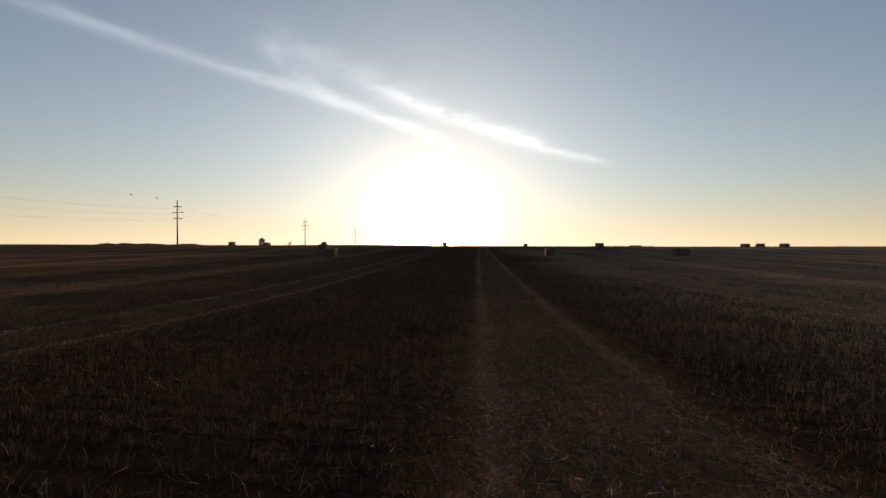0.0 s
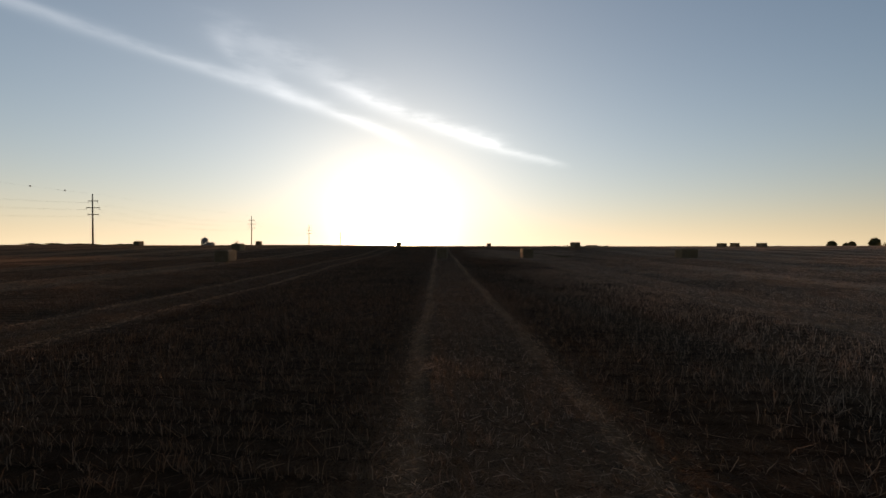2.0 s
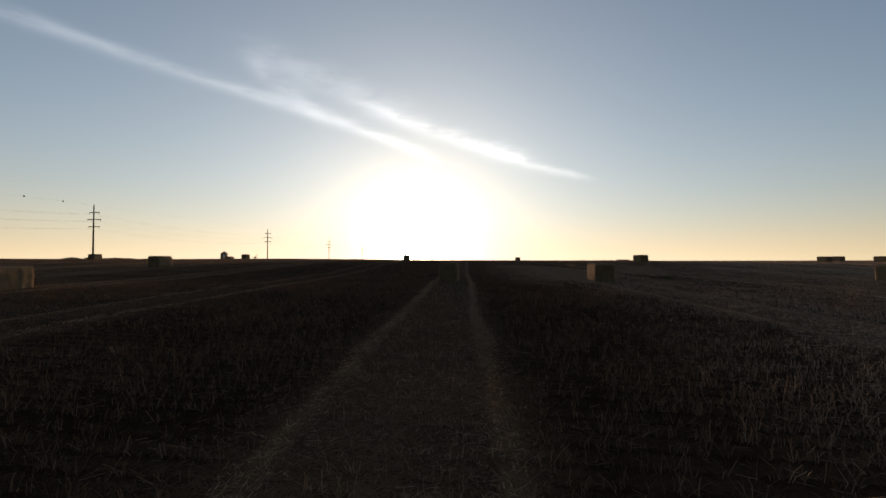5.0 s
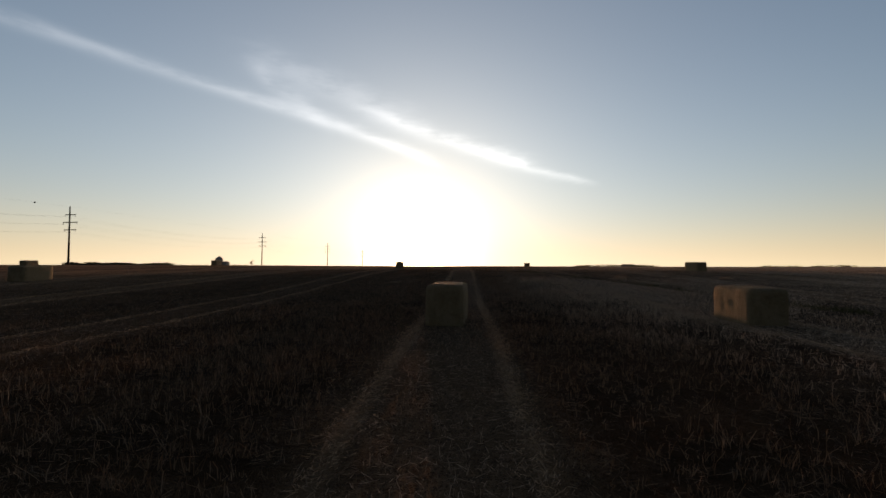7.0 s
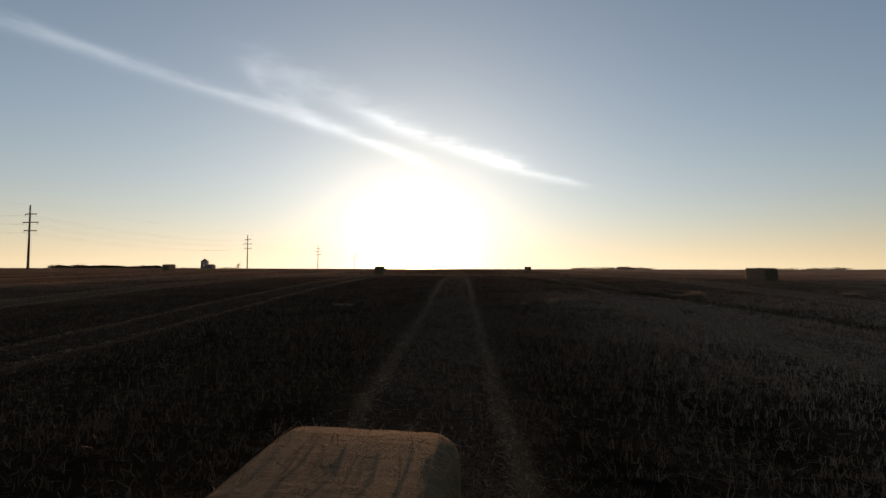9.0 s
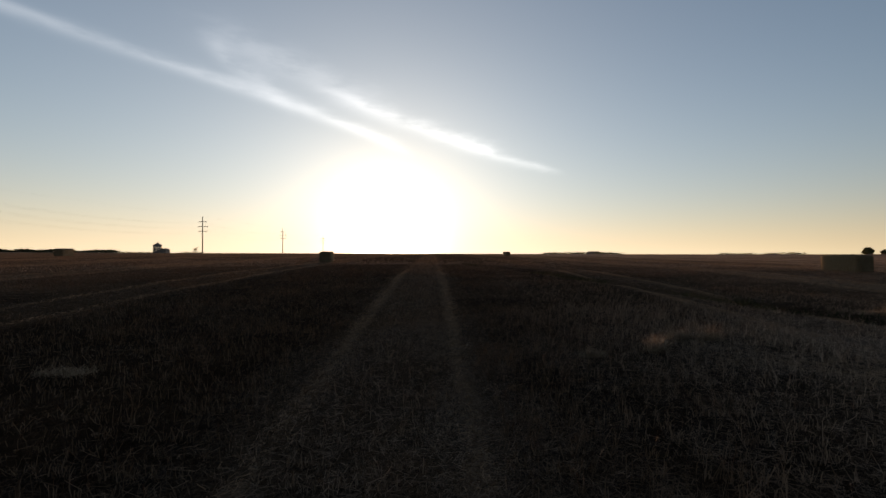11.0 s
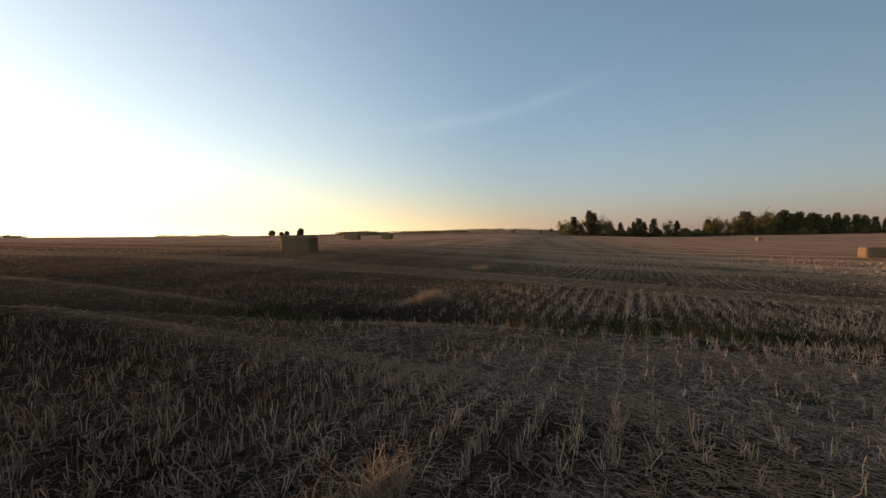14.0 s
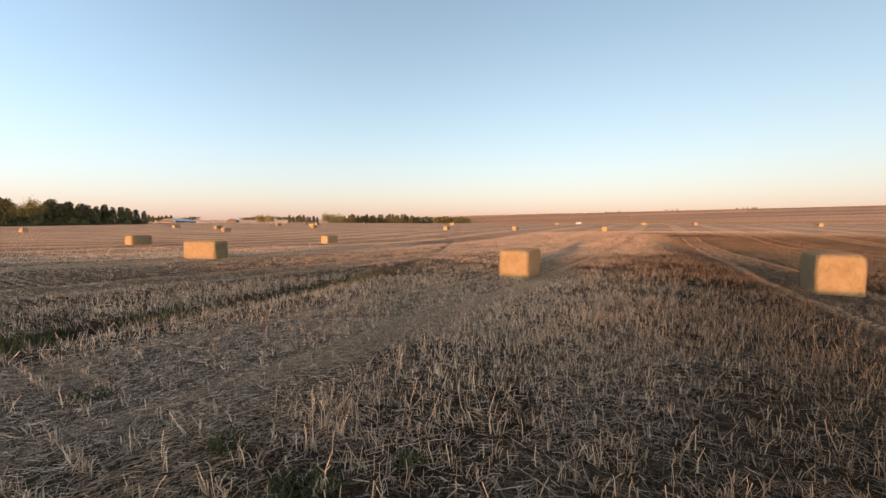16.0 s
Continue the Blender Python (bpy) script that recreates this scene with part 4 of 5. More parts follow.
def bale_fuzz(w, l, h, seed):
    """Stray straws that stick out of the skin."""
    r = random.Random(seed)
    bm = bmesh.new()
    for _ in range(900):
        side = r.choice((0, 0, 1, 1, 2, 3, 4, 4, 4, 4, 4))
        x, y, z = r.uniform(-w / 2, w / 2), r.uniform(-l / 2, l / 2), r.uniform(0.02, h)
        if side < 2:
            x, nrm = (w / 2 if side else -w / 2), Vector((1 if side else -1, 0, 0))
        elif side < 4:
            y, nrm = (l / 2 if side == 2 else -l / 2), Vector((0, 1 if side == 2 else -1, 0))
        else:
            z, nrm = h, Vector((0, 0, 1))
        p = Vector((x, y, z)) * 0.985
        d = (nrm * r.uniform(0.15, 0.8) + Vector((r.uniform(-1, 1), r.uniform(-1, 1), r.uniform(-0.9, 0.7)))).normalized() * r.uniform(0.03, 0.10)
        s = d.cross(Vector((r.uniform(-1, 1), r.uniform(-1, 1), r.uniform(-1, 1)))).normalized() * 0.0025
        bm.faces.new([bm.verts.new(q) for q in (p - s, p + s, p + d + s * 0.6, p + d - s * 0.6)])
    return bm


def twine_loop(w, l, h, x):
    """One string, lengthwise round the bale."""
    bm = bmesh.new()
    e, r = 0.012, 0.10
    ring = [(-l / 2 - e, 0.12), (-l / 2 - e, h - r), (-l / 2 + r, h + e), (l / 2 - r, h + e), (l / 2 + e, h - r), (l / 2 + e, 0.12)]
    for (ay, az), (by, bz) in zip(ring[:-1], ring[1:]):
        rod(bm, (x, ay, az), (x, by, bz), 0.002, 0.002, 5)
    return bm


def make_bale(w, l, h, seed):
    e = thing("straw_bale", "large rectangular straw bale on the stubble", "bale", group="straw bales on the field")
    part("bale_body", bale_body(w, l, h, seed), BALE, e, smooth=True)
    tagged(part("stray_straw", bale_fuzz(w, l, h, seed), STRAW, e, "fuzz of stray straws"), kind="stuff")
    for k in range(6):
        part("twine", twine_loop(w, l, h, (k - 2.5) * w / 6.4), TWINE, e, "thin baling twine" if k == 0 else "")
    return e


bale_kinds = [make_bale(1.2, 2.4, 1.25, 3 + 5 * k) for k in range(3)]
NOTE = {0: "golden straw bale standing alone between two wheel tracks", 2: "straw bale lying crosswise to the swaths",
        3: "straw bale on the rise beside the washed-out channel"}
for i, (bx, by, turn, w, l, h) in enumerate(BALES):
    m = Matrix.Translation((bx, by, on_ground(bx, by) - 0.02)) @ Matrix.Rotation(radians(turn), 4, "Z")
    if i < 3:
        bale_kinds[i].matrix_world = m
        b = bale_kinds[i]
    else:
        b = copy_thing(bale_kinds[i % 3], m)
    b.scale = (w / 1.2, l / 2.4, h / 1.25)
    if i in NOTE:
        tagged(b, NOTE[i])

# ---- power line -------------------------------------------------------------
POLES = [(-168.0, 93.0), (-140.0, 230.3), (-113.4, 369.8), (-94.5, 504.8), (-78.0, 655.0)]


def make_pole():
    e = thing("power_pole", "tall wooden power pole with three crossarms", "power pole", group="poles of the power line")
    bm = bmesh.new()
    rod(bm, (0, 0, -0.3), (0, 0, 24.6), 0.42, 0.22, 12)
    part("pole", bm, POLE_WOOD, e, smooth=True)
    for z, half in ((21.2, 2.5), (18.0, 3.4), (14.8, 2.8)):
        bm = bmesh.new()
        box(bm, (2 * half, 0.30, 0.36), Matrix.Translation((0, 0.34, z)), 0.02)
        arm = part("crossarm", bm, POLE_WOOD, e)
        for s in (-1, 1):
            bm = bmesh.new()
            for k in range(5):
                rod(bm, (s * (half - 0.15), 0.24, z - 0.14 - 0.16 * k), (s * (half - 0.15), 0.24, z - 0.22 - 0.16 * k), 0.13, 0.07, 8)
            part("insulator", bm, CERAMIC, arm, "brown ceramic insulator string")
    return e


first = make_pole()
for i, (px, py) in enumerate(POLES):
    ax, ay = POLES[max(i - 1, 0)]
    bx, by = POLES[min(i + 1, len(POLES) - 1)]
    a = math.degrees(math.atan2(by - ay, bx - ax)) - 90
    m = Matrix.Translation((px, py, on_ground(px, py))) @ Matrix.Rotation(radians(a), 4, "Z")
    if i == 0:
        first.matrix_world = m
    else:
        copy_thing(first, m)
for i in range(len(POLES) - 1):
    (ax, ay), (bx, by) = POLES[i], POLES[i + 1]
    a = Vector((ax, ay, on_ground(ax, ay)))
    b = Vector((bx, by, on_ground(bx, by)))
    side = Vector((by - ay, ax - bx, 0)).normalized()
    for z, half in ((20.3, 2.35), (17.1, 3.25), (13.9, 2.65)):
        for s in (-1, 1):
            bm = bmesh.new()
            pts = []
            for k in range(17):
                t = k / 16
                pts.append(a.lerp(b, t) + side * half * s + Vector((0, 0, z - 3.0 * 4 * t * (1 - t))))
            for p, q in zip(pts[:-1], pts[1:]):
                rod(bm, p, q, 0.012, 0.012, 5)
            cable = part("power_cable", bm, WIRE, None)
            tagged(cable, "slack power cable strung between two poles", "cable", "cables of the power line")

# the thin wire over the pole tops, with balls on it that warn aircraft
for i in range(len(POLES) - 1):
    (ax, ay), (bx, by) = POLES[i], POLES[i + 1]
    a, b = Vector((ax, ay, on_ground(ax, ay) + 24.5)), Vector((bx, by, on_ground(bx, by) + 24.5))
    bm = bmesh.new()
    pts = [a.lerp(b, k / 12) - Vector((0, 0, 1.2 * (k / 12) * (1 - k / 12))) for k in range(13)]
    for p, q in zip(pts[:-1], pts[1:]):
        rod(bm, p, q, 0.008, 0.008, 5)
    tagged(part("shield_wire", bm, WIRE, None), "thin shield wire over the pole tops", "cable", "cables of the power line")
a, b = Vector((*POLES[0], on_ground(*POLES[0]) + 24.5)), Vector((*POLES[1], on_ground(*POLES[1]) + 24.5))
for t in (0.804, 0.906):
    e = thing("marker_ball", "dark round marker ball clamped on the wire", "marker ball", Matrix.Translation(a.lerp(b, t) - Vector((0, 0, 1.2 * t * (1 - t)))), "marker balls on the wire")
    bm = bmesh.new()
    bmesh.ops.create_uvsphere(bm, u_segments=18, v_segments=10, radius=0.32)
    part("shell", bm, RUST, e, smooth=True)
    bm = bmesh.new()
    rod(bm, (0, -0.5, 0), (0, 0.5, 0), 0.07, 0.07, 8)
    part("clamp", bm, STEEL, e)

# ---- trees --------------------------------------------------------------------


def leaf_cards(points, size, seed, flat=0.5):
    """Many small leaf clumps, each two crossed bent blades."""
    r = np.random.default_rng(seed)
    n = len(points)
    a = r.normal(0, 1, (n, 3))
    a /= np.linalg.norm(a, axis=1)[:, None]
    b = np.cross(a, r.normal(0, 1, (n, 3)))
    b /= np.linalg.norm(b, axis=1)[:, None]
    s = size * r.uniform(0.6, 1.4, (n, 1))
    a, b = a * s, b * s * flat
    v = np.stack([points - a, points - b, points + a, points + b], 1).reshape(-1, 3)
    return v, np.arange(4 * n).reshape(-1, 4)


def make_dark_tree(h, seed):
    """A dense dark tree: lumps of foliage round a leader, widest low down, blunt and uneven at the top."""
    e = thing("dark_tree", "dense dark green tree in the shelterbelt", "tree", group="trees of the shelterbelt")
    bm = bmesh.new()
    rod(bm, (0, 0, -0.2), (0.02 * h, 0, h * 0.85), h * 0.02, h * 0.004, 7)
    r = np.random.default_rng(seed)
    pts = []
    for k in range(26):
        t = (k + r.uniform(0, 1)) / 26
        a = k * 2.4 + r.uniform(-0.5, 0.5)
        reach = h * 0.26 * (1 - 0.85 * t ** 1.5) * r.uniform(0.4, 1.0)
        c = np.array([math.cos(a) * reach, math.sin(a) * reach, h * (0.10 + 0.82 * t)])
        rod(bm, (0.01 * h * t, 0, c[2] * 0.9), tuple(c), h * 0.006, h * 0.002, 4)
        n = 64
        d = r.normal(0, 1, (n, 3))
        d /= np.linalg.norm(d, axis=1)[:, None]
        pts.append(c + d * r.uniform(0.3, 1, (n, 1)) ** 0.5 * h * 0.105 * np.array([1, 1, 0.95]) * r.uniform(0.75, 1.2))
    part("trunk", bm, BARK, e)
    crown = mesh_object("crown", *leaf_cards(np.concatenate(pts), h * 0.030, seed, 0.7), SPRUCE)
    crown.parent = e
    return e


def make_broadleaf(h, seed, leaf, name, label, spread=0.33, bare=False):
    e = thing(name, label, "tree", group="trees of the shelterbelt")
    r = random.Random(seed)
    bm = bmesh.new()
    rod(bm, (0, 0, -0.2), (0.02 * h, 0, h * 0.42), h * 0.026, h * 0.016, 8)
    tips = []
    for k in range(9):
        a, z = k * 2.4 + r.uniform(-0.4, 0.4), h * r.uniform(0.06, 0.36)
        tip = Vector((math.cos(a) * h * spread * r.uniform(0.4, 0.9), math.sin(a) * h * spread * r.uniform(0.4, 0.9), h * (0.22 + 0.72 * ((k * 5) % 9) / 8)))
        mid = Vector((tip.x * 0.4, tip.y * 0.4, (z + tip.z) / 2))
        rod(bm, (0.01 * h, 0, z), mid, h * 0.011, h * 0.007, 6)
        rod(bm, mid, tip, h * 0.007, h * 0.002, 5)
        tips += [tip, mid.lerp(tip, 0.5)]
        for _ in range(2):
            q = mid + Vector((r.uniform(-1, 1), r.uniform(-1, 1), r.uniform(0.1, 1))) * h * 0.14
            rod(bm, mid, q, h * 0.004, h * 0.0012, 4)
            tips.append(q)
    part("trunk", bm, BARK, e)
    g = np.random.default_rng(seed)
    pts = []
    for p in tips:
        n = 22 if bare else 66
        d = g.normal(0, 1, (n, 3))
        pts.append(np.array(p) + d * np.array([0.085, 0.085, 0.085]) * h * g.uniform(0.7, 1.25))
    crown = mesh_object("crown", *leaf_cards(np.concatenate(pts), h * 0.022, seed, 0.7), leaf)
    crown.parent = e
    return e


def make_shrub(h, seed, ratio=0.92, name="shrub", label="low round shrub at the field edge"):
    e = thing(name, label, name.split("_")[-1], group="shrubs about the fields")
    r = np.random.default_rng(seed)
    bm = bmesh.new()
    for k in range(7):
        a = k * 0.9
        rod(bm, (0.1 * math.cos(a), 0.1 * math.sin(a), -0.1), (h * 0.5 * math.cos(a), h * 0.5 * math.sin(a), h * 0.7), 0.09, 0.03, 5)
    part("stems", bm, BARK, e)
    pts = []
    for k in range(24):
        a, t = k * 2.4 + r.uniform(-0.4, 0.4), (k + 0.5) / 24
        reach = h * ratio * math.sqrt(max(1 - t ** 1.8, 0.05)) * r.uniform(0.1, 0.78)
        c = np.array([math.cos(a) * reach, math.sin(a) * reach, h * (0.14 + 0.66 * t)])
        d = r.normal(0, 1, (130, 3))
        d /= np.linalg.norm(d, axis=1)[:, None]
        pts.append(c + d * r.uniform(0.1, 1, (130, 1)) ** 0.5 * h * r.uniform(0.2, 0.33))
    pts = np.concatenate(pts)
    pts[:, 2] = np.maximum(pts[:, 2], 0.02)
    crown = mesh_object("crown", *leaf_cards(pts, h * 0.07, seed, 0.75), LEAF)
    crown.parent = e
    return e


def plant(kind, x, y, scale=1.0, turn=0.0):
    m = Matrix.Translation((x, y, on_ground(x, y) - 0.05)) @ Matrix.Rotation(turn, 4, "Z") @ Matrix.Scale(scale, 4)
    if not kind.get("used"):
        kind["used"] = True
        kind["ob"].matrix_world = m
        return kind["ob"]
    c = copy_thing(kind["ob"], Matrix.Translation(m.translation) @ Matrix.Rotation(turn, 4, "Z"))
    c.scale = (scale,) * 3
    return c


KINDS = {"spruce": {"ob": make_dark_tree(12, 1)}, "spruce_b": {"ob": make_dark_tree(12, 2)},
         "poplar": {"ob": make_broadleaf(10, 3, LEAF, "poplar_tree", "green poplar in the shelterbelt", 0.26)},
         "poplar_b": {"ob": make_broadleaf(10, 4, LEAF, "poplar_tree", "green poplar in the shelterbelt", 0.36)},
         "autumn": {"ob": make_broadleaf(9, 5, AUTUMN, "yellowing_tree", "yellowing broadleaf tree thin of leaves", 0.34)},
         "bush": {"ob": make_shrub(5, 6)},
         "oak": {"ob": make_shrub(8, 9, 0.62, "broad_tree", "broad dark tree standing alone")},
         "bare": {"ob": make_broadleaf(8, 8, AUTUMN, "bare_tree", "half-bare tree on the horizon", 0.4, True)}}


def from_view(az, dist, x0=14.2, y0=80.1):
    return x0 + dist * math.sin(radians(az)), y0 + dist * math.cos(radians(az))


# the shelterbelt: azimuth, distance, kind, height over that kind's own
r_belt = random.Random(12)
BELT = [(91.9, 226, "poplar", 0.75), (92.7, 224, "poplar_b", 0.8), (93.4, 226, "spruce", 0.85), (94.2, 228, "poplar", 0.85), (95.4, 225, "spruce_b", 1.12), (95.9, 230, "spruce", 1.02),
        (96.8, 228, "poplar_b", 1.0), (97.5, 226, "poplar_b", 0.85), (98.2, 230, "bush", 0.8), (99.2, 235, "bush", 0.8), (100.2, 236, "bush", 0.8), (101.2, 236, "spruce", 0.82),
        (101.8, 238, "spruce_b", 0.66), (102.9, 236, "spruce", 0.8), (103.4, 238, "bush", 0.8), (104.4, 238, "poplar", 0.82), (105.4, 240, "spruce_b", 0.7), (106.2, 240, "bush", 0.9),
        ]
BELT += [(107.5, 250, "bush", 0.8), (108.6, 252, "autumn", 0.85), (109.6, 254, "poplar_b", 0.95), (110.6, 255, "autumn", 0.95), (111.4, 256, "poplar", 0.95), (112.2, 258, "autumn", 1.05),
        (112.9, 258, "autumn", 1.15), (113.7, 258, "poplar_b", 1.15), (114.4, 258, "poplar", 1.2), (115.2, 260, "spruce", 0.98), (116.0, 260, "spruce_b", 0.9), (116.7, 262, "spruce", 0.98),
        (117.4, 262, "spruce_b", 0.85), (118.1, 264, "spruce", 0.85), (118.8, 264, "spruce_b", 0.8), (119.5, 266, "spruce", 0.88), (120.2, 266, "spruce_b", 0.78), (120.9, 268, "spruce", 0.8),
        (121.6, 268, "spruce_b", 0.72), (122.2, 270, "spruce", 0.68), (122.9, 270, "spruce_b", 0.62)]
for az, dist, kind, s in BELT:
    x, y = from_view(az, dist)
    plant(KINDS[kind], x, y, s * (1.0 if az < 107 else 0.96), r_belt.uniform(0, 6.28))
for k in range(44):
    az = r_belt.triangular(106.0, 123.2, 119.0)
    x, y = from_view(az, 250 + 1.2 * (az - 106) + r_belt.uniform(0, 14))
    plant(KINDS[r_belt.choice(("spruce", "spruce_b", "poplar_b", "poplar", "spruce"))], x, y, r_belt.uniform(0.62, 0.95) * (1.12 if az < 116 else 0.95), r_belt.uniform(0, 6.28))
for k in range(26):
    az = 98.0 + k * 0.95 + r_belt.uniform(-0.3, 0.3)
    x, y = from_view(az, 243 + 0.9 * k + r_belt.uniform(-3, 6))
    plant(KINDS[r_belt.choice(("bush", "bush", "spruce_b", "bush"))], x, y, r_belt.uniform(0.45, 0.7), r_belt.uniform(0, 6.28))

# the clump and the lone tree far off in the north-east
for x, y, kind, s in ((552, 478, "bush", 1.6), (544, 424, "oak", 1.2), (534, 440, "oak", 0.8), (562, 468, "bush", 1.1)):
    plant(KINDS[kind], x, y, s, x)
for az, dist, s in ((85.6, 330, 0.55), (83.0, 470, 0.5), (89.2, 300, 0.4), (90.6, 480, 0.7)):
    plant(KINDS["bush"], *from_view(az, dist), s, az)
# groves along the southern skyline
for az, dist, n, kind, s in ((124.6, 900, 6, "spruce", 1.1), (135.6, 620, 5, "autumn", 1.2), (140.3, 640, 9, "spruce", 0.9), (144.0, 560, 6, "poplar_b", 1.2), (147.5, 640, 10, "spruce", 1.1),
                             (152.5, 640, 12, "spruce", 1.15), (158.2, 760, 9, "spruce", 1.0), (181.0, 1350, 5, "poplar_b", 0.7), (187.5, 1500, 4, "poplar_b", 0.6), (195.0, 1500, 5, "bush", 0.9)):
    for k in range(n):
        x, y = from_view(az + (k - n / 2) * 0.42 + r_belt.uniform(-0.1, 0.1), dist + r_belt.uniform(-12, 12), 14.4, 79.9)
        plant(KINDS[kind], x, y, s * r_belt.uniform(0.85, 1.15), r_belt.uniform(0, 6.28))

# ---- hedges, far woods and rough grass --------------------------------------


def far_wood(name, label, a, b, h, depth, n, leaf, seed, gaps=0.0):
    """A strip of trees or scrub far off between two places on the plan, uneven along its top."""
    g = np.random.default_rng(seed)
    t = g.uniform(0, 1, n)
    crest = 0.55 + 0.45 * lattice_noise(t * 40, np.zeros(n), 1.0, seed) + 0.15 * lattice_noise(t * 160, np.zeros(n), 1.0, seed + 1)
    keep = lattice_noise(t * 14, np.zeros(n), 1.0, seed + 2) > gaps
    t, crest = t[keep], crest[keep]
    x, y = a[0] + (b[0] - a[0]) * t + g.uniform(-1, 1, len(t)) * depth, a[1] + (b[1] - a[1]) * t + g.uniform(-1, 1, len(t)) * depth
    z = terrain(x, y) + h * crest * g.uniform(0, 1, len(t)) ** 0.8
    ob = mesh_object(name, *leaf_cards(np.stack([x, y, z], -1), h * 0.16, seed, 0.8), leaf)
    return tagged(ob, label, "trees", kind="stuff")


far_wood("distant_shelterbelt", "dark shelterbelt along the far skyline", from_view(-39.2, 1750, 6.8, 49.5), from_view(-30.2, 1800, 6.8, 49.5), 15, 12, 5000, SPRUCE, 1)
far_wood("distant_shelterbelt", "broken row of low trees on the skyline", from_view(-30.2, 1700, 6.8, 49.5), from_view(-22.0, 1500, 6.8, 49.5), 9, 10, 1500, SPRUCE, 2, 0.45)
far_wood("distant_grove", "grove about the far farmhouse", from_view(21.5, 900, 9.7, 73.6), from_view(30.5, 960, 9.7, 73.6), 6.5, 12, 2600, LEAF, 3, 0.35)
far_wood("distant_grove", "low dark grove beyond the field", from_view(41.5, 1150, 9.7, 73.6), from_view(48.5, 1100, 9.7, 73.6), 6.0, 10, 2000, SPRUCE, 4, 0.3)
far_wood("hedgerow", "scrubby hedgerow along the hillside", from_view(62.0, 560, 11.5, 78.6), from_view(84.0, 640, 11.5, 78.6), 2.0, 6, 6000, LEAF, 5, 0.2)
far_wood("hedgerow", "dry scrub on the slope below the hill", from_view(61.5, 330, 14.2, 80.1), from_view(66.5, 340, 14.2, 80.1), 3.4, 5, 1500, AUTUMN, 6, 0.25)
far_wood("hedgerow", "dark weedy strip along the field edge", (-6.0, -306.0), (-190.0, -268.0), 1.3, 0.8, 5000, LEAF, 7, 0.3)
far_wood("underwood", "undergrowth filling the shelterbelt", from_view(92.2, 234), from_view(123.0, 276), 1.7, 4, 9000, WEED, 8, 0.3)
far_wood("distant_shelterbelt", "dark woods on the far southern skyline", from_view(122.5, 1500, 14.4, 79.9), from_view(140.0, 1400, 14.4, 79.9), 12, 14, 3500, SPRUCE, 9, 0.35)
far_wood("distant_shelterbelt", "dark spruce shelterbelt under the skyline", from_view(143.9, 700, 14.4, 79.9), from_view(152.6, 720, 14.4, 79.9), 9, 10, 3200, SPRUCE, 10, 0.12)
far_wood("distant_shelterbelt", "tall dark shelterbelt at the edge of the bare field", from_view(153.8, 700, 14.4, 79.9), from_view(162.4, 760, 14.4, 79.9), 11, 10, 2200, SPRUCE, 11, 0.1)
far_wood("distant_grove", "pale green willows before the shelterbelt", from_view(147.2, 670, 14.4, 79.9), from_view(149.8, 675, 14.4, 79.9), 11, 6, 900, AUTUMN, 12)
far_wood("hedgerow", "broken dark hedge across the eastern slope", from_view(70.5, 430, 14.2, 80.1), from_view(79.5, 400, 14.2, 80.1), 2.6, 5, 2600, LEAF, 13, 0.25)
far_wood("hedgerow", "low scrub along the edge of the stubble", from_view(64.0, 300, 14.2, 80.1), from_view(68.0, 290, 14.2, 80.1), 2.2, 4, 900, LEAF, 14, 0.2)
far_wood("hedgerow", "thin hedge high on the eastern slope", from_view(80.0, 560, 14.2, 80.1), from_view(90.5, 520, 14.2, 80.1), 2.4, 6, 1500, LEAF, 15, 0.5)


def rough_grass(name, label, n, r0, r1, a0, a1, low, high, material, seed):
    """Cards added as far-field clods and tufts to catch the low sun, sized by camera distance."""
    g = np.random.default_rng(seed)
    r, a = r0 * (r1 / r0) ** g.uniform(0, 1, n), np.radians(g.uniform(a0, a1, n))
    x, y = 14.3 + r * np.sin(a), 80.0 + r * np.cos(a)
    edge = y + 0.2 * x
    k = (edge > low) & (edge < high) & (g.uniform(0, 1, n) < 0.25 + lattice_noise(x, y, 0.01, seed))
    x, y, r = x[k], y[k], r[k]
    ob = mesh_object(name, *stalk_arrays(x, y, (0.07 + 0.0002 * r) * g.uniform(0.6, 1.4, len(x)), 0.0016 * r * g.uniform(0.6, 1.5, len(x)), np.abs(g.normal(0, 0.2, len(x))), False), material)
    return tagged(ob, label, "grass", kind="stuff")


CLOD = straw_material("red_brown_clods", (0.14, 0.086, 0.058), (0.20, 0.125, 0.085), (0.17, 0.105, 0.07), 0.02)
DRY = straw_material("dry_far_grass", (0.24, 0.175, 0.125), (0.33, 0.245, 0.18), (0.22, 0.16, 0.112), 0.02)
rough_grass("field_clods", "turned clods of the bare reddish field", 60000, 330, 1700, 138, 214, -1500, -300, CLOD, 51)
rough_grass("dry_grass", "dry grass on the far southern slopes", 130000, 900, 2600, 122, 214, -3000, -1500, DRY, 52)
rough_grass("dry_grass", "dry grass on the eastern slopes", 50000, 290, 1400, 55, 138, -900, 900, DRY, 53)

# ---- farm buildings -----------------------------------------------------------


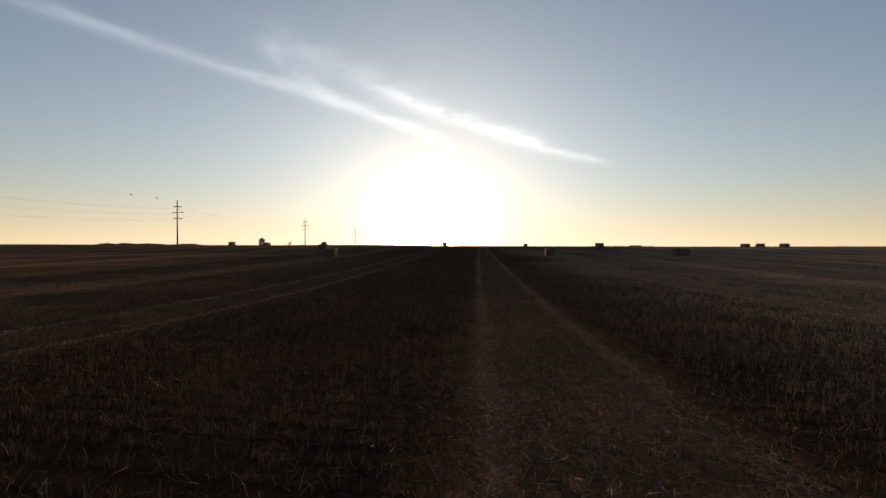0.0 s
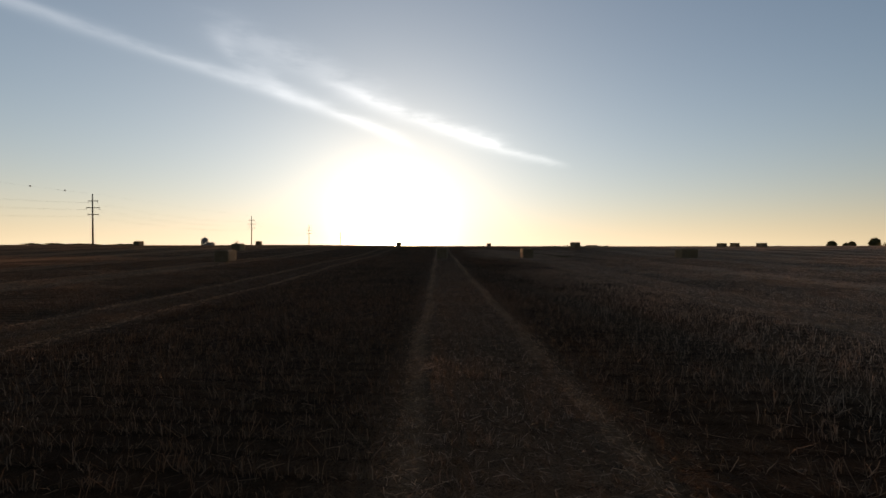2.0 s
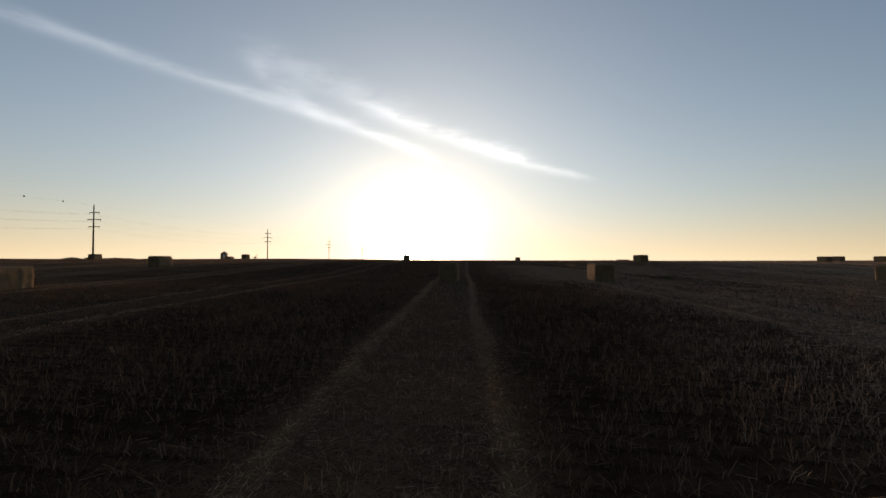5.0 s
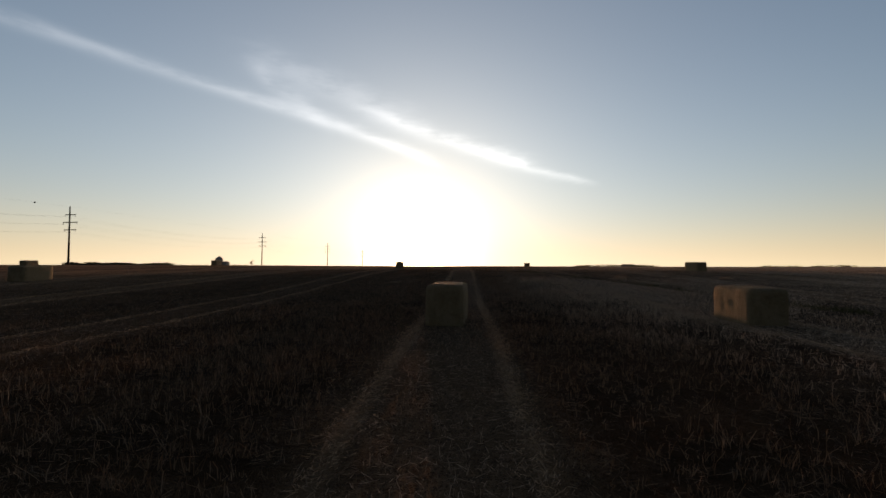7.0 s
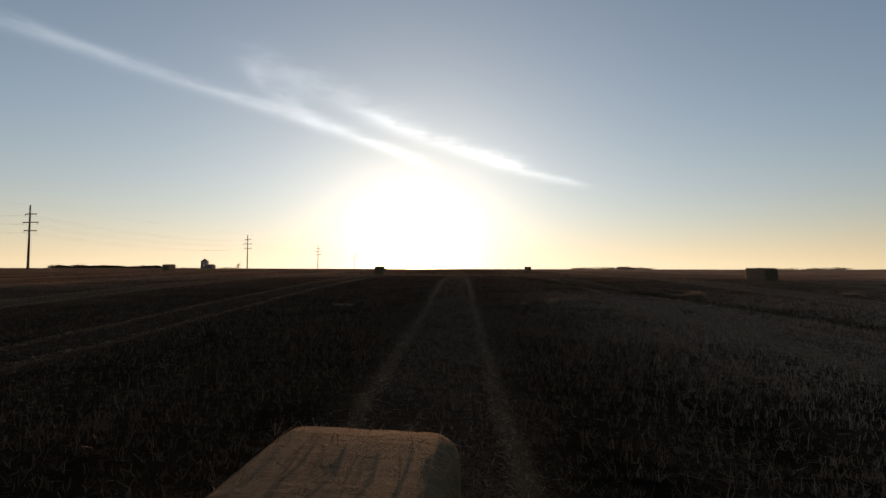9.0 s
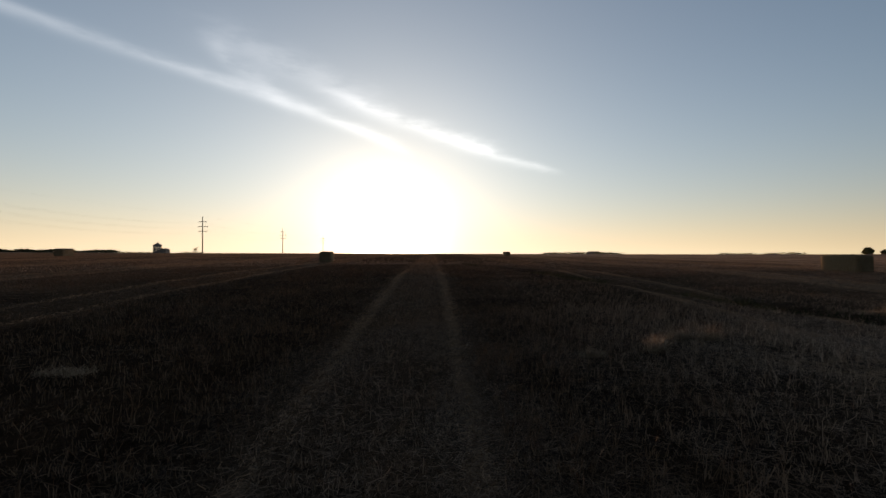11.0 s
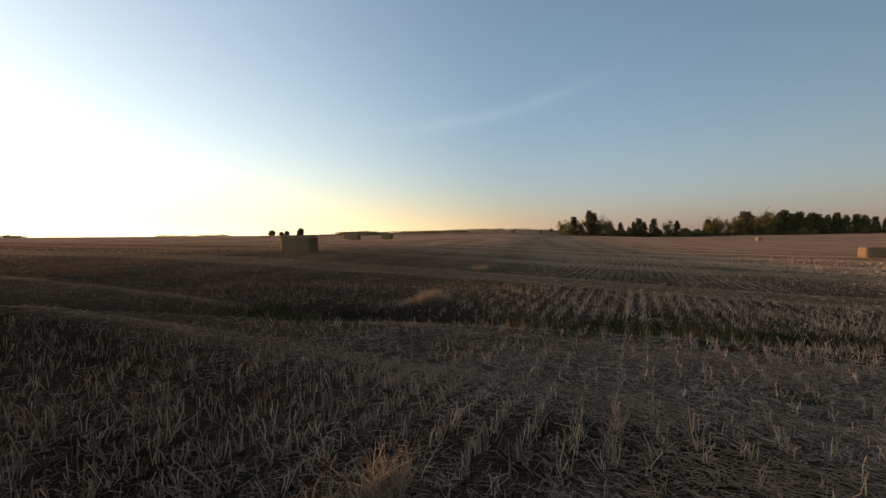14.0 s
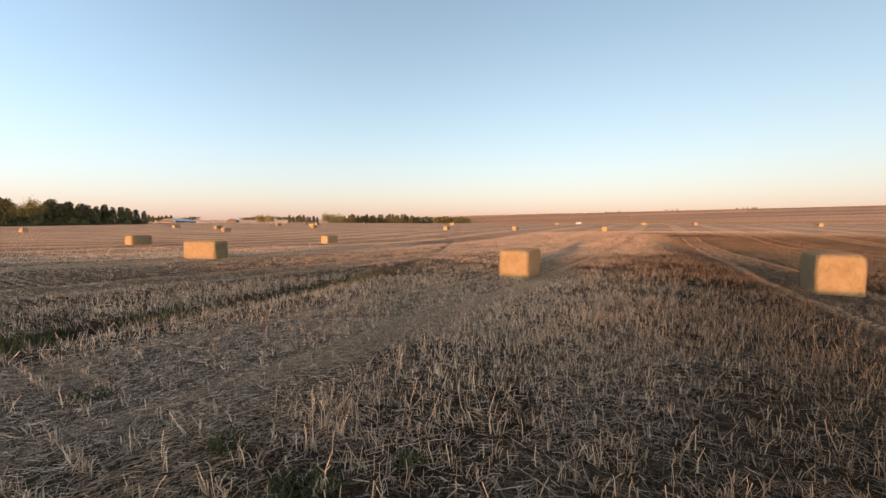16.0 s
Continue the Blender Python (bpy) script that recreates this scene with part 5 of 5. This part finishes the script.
def make_bin(h, r):
    e = thing("grain_bin", "round steel grain bin with a cone roof", "grain bin")
    bm = bmesh.new()
    for k in range(10):
        rod(bm, (0, 0, h * k / 10), (0, 0, h * (k + 0.94) / 10), r, r * 0.995, 28)
    part("bin_wall", bm, STEEL, e)
    bm = bmesh.new()
    rod(bm, (0, 0, h), (0, 0, h + r * 0.62), r * 1.05, 0.35, 28)
    part("cone_roof", bm, STEEL, e)
    bm = bmesh.new()
    rod(bm, (0, 0, h + r * 0.6), (0, 0, h + r * 0.6 + 0.5), 0.4, 0.4, 12)
    part("roof_cap", bm, STEEL, e)
    return e


def make_shed(name, label, w, l, h, rise, wall, roof, doors=2):
    e = thing(name, label, "building")
    bm = bmesh.new()
    vs = [bm.verts.new(p) for y in (-l / 2, l / 2) for p in ((-w / 2, y, 0), (w / 2, y, 0), (w / 2, y, h), (0, y, h + rise), (-w / 2, y, h))]
    bm.faces.new(vs[4::-1]), bm.faces.new(vs[5:])
    for a, b in ((0, 1), (1, 2), (4, 0)):
        bm.faces.new((vs[a], vs[b], vs[b + 5], vs[a + 5]))
    part("wall", bm, wall, e)
    for s in (-1, 1):
        bm = bmesh.new()
        slope = math.atan2(rise, w / 2)
        run = math.hypot(rise, w / 2) + 0.4
        box(bm, (run, l + 0.8, 0.12), Matrix.Translation((s * (w / 4 + 0.1), 0, h + rise / 2 + 0.05)) @ Matrix.Rotation(s * slope, 4, "Y"))
        part("roof", bm, roof, e)
    for k in range(doors):
        bm = bmesh.new()
        box(bm, (0.08, 3.0, h * 0.8), Matrix.Translation((-w / 2 - 0.03, (k - (doors - 1) / 2) * l / (doors + 0.5), h * 0.4)))
        part("door", bm, BOARD, e)
    return e


def place(e, x, y, turn=0.0):
    e.matrix_world = Matrix.Translation((x, y, on_ground(x, y) - 0.1)) @ Matrix.Rotation(radians(turn), 4, "Z")
    return e


place(make_bin(7.0, 3.4), -192, 469.5)
place(make_shed("lean_to_shed", "low shed beside the grain bin", 5, 7, 3.0, 1.0, BOARD, RUST), -186.5, 470.5)
plant(KINDS["bare"], -163, 475, 0.75, 1.0)
place(make_shed("farm_house", "far farmhouse with a broad roof", 18, 30, 4.5, 4.5, BOARD, RUST), 495, 1004, 30)
place(make_shed("long_barn", "long low barn under a pale blue roof", 14, 62, 1.8, 2.2, POLE_WOOD, BLUE_ROOF, 4), *from_view(126.2, 520), 36)
place(make_shed("small_barn", "small grey barn at the field edge", 9, 16, 2.4, 1.8, POLE_WOOD, RUST), *from_view(131.8, 500), 36)
place(make_shed("white_trailer", "small white trailer parked on the bare field", 2.0, 4.4, 1.2, 0.5, CREAM, CREAM, 1), 38, -330, 70)
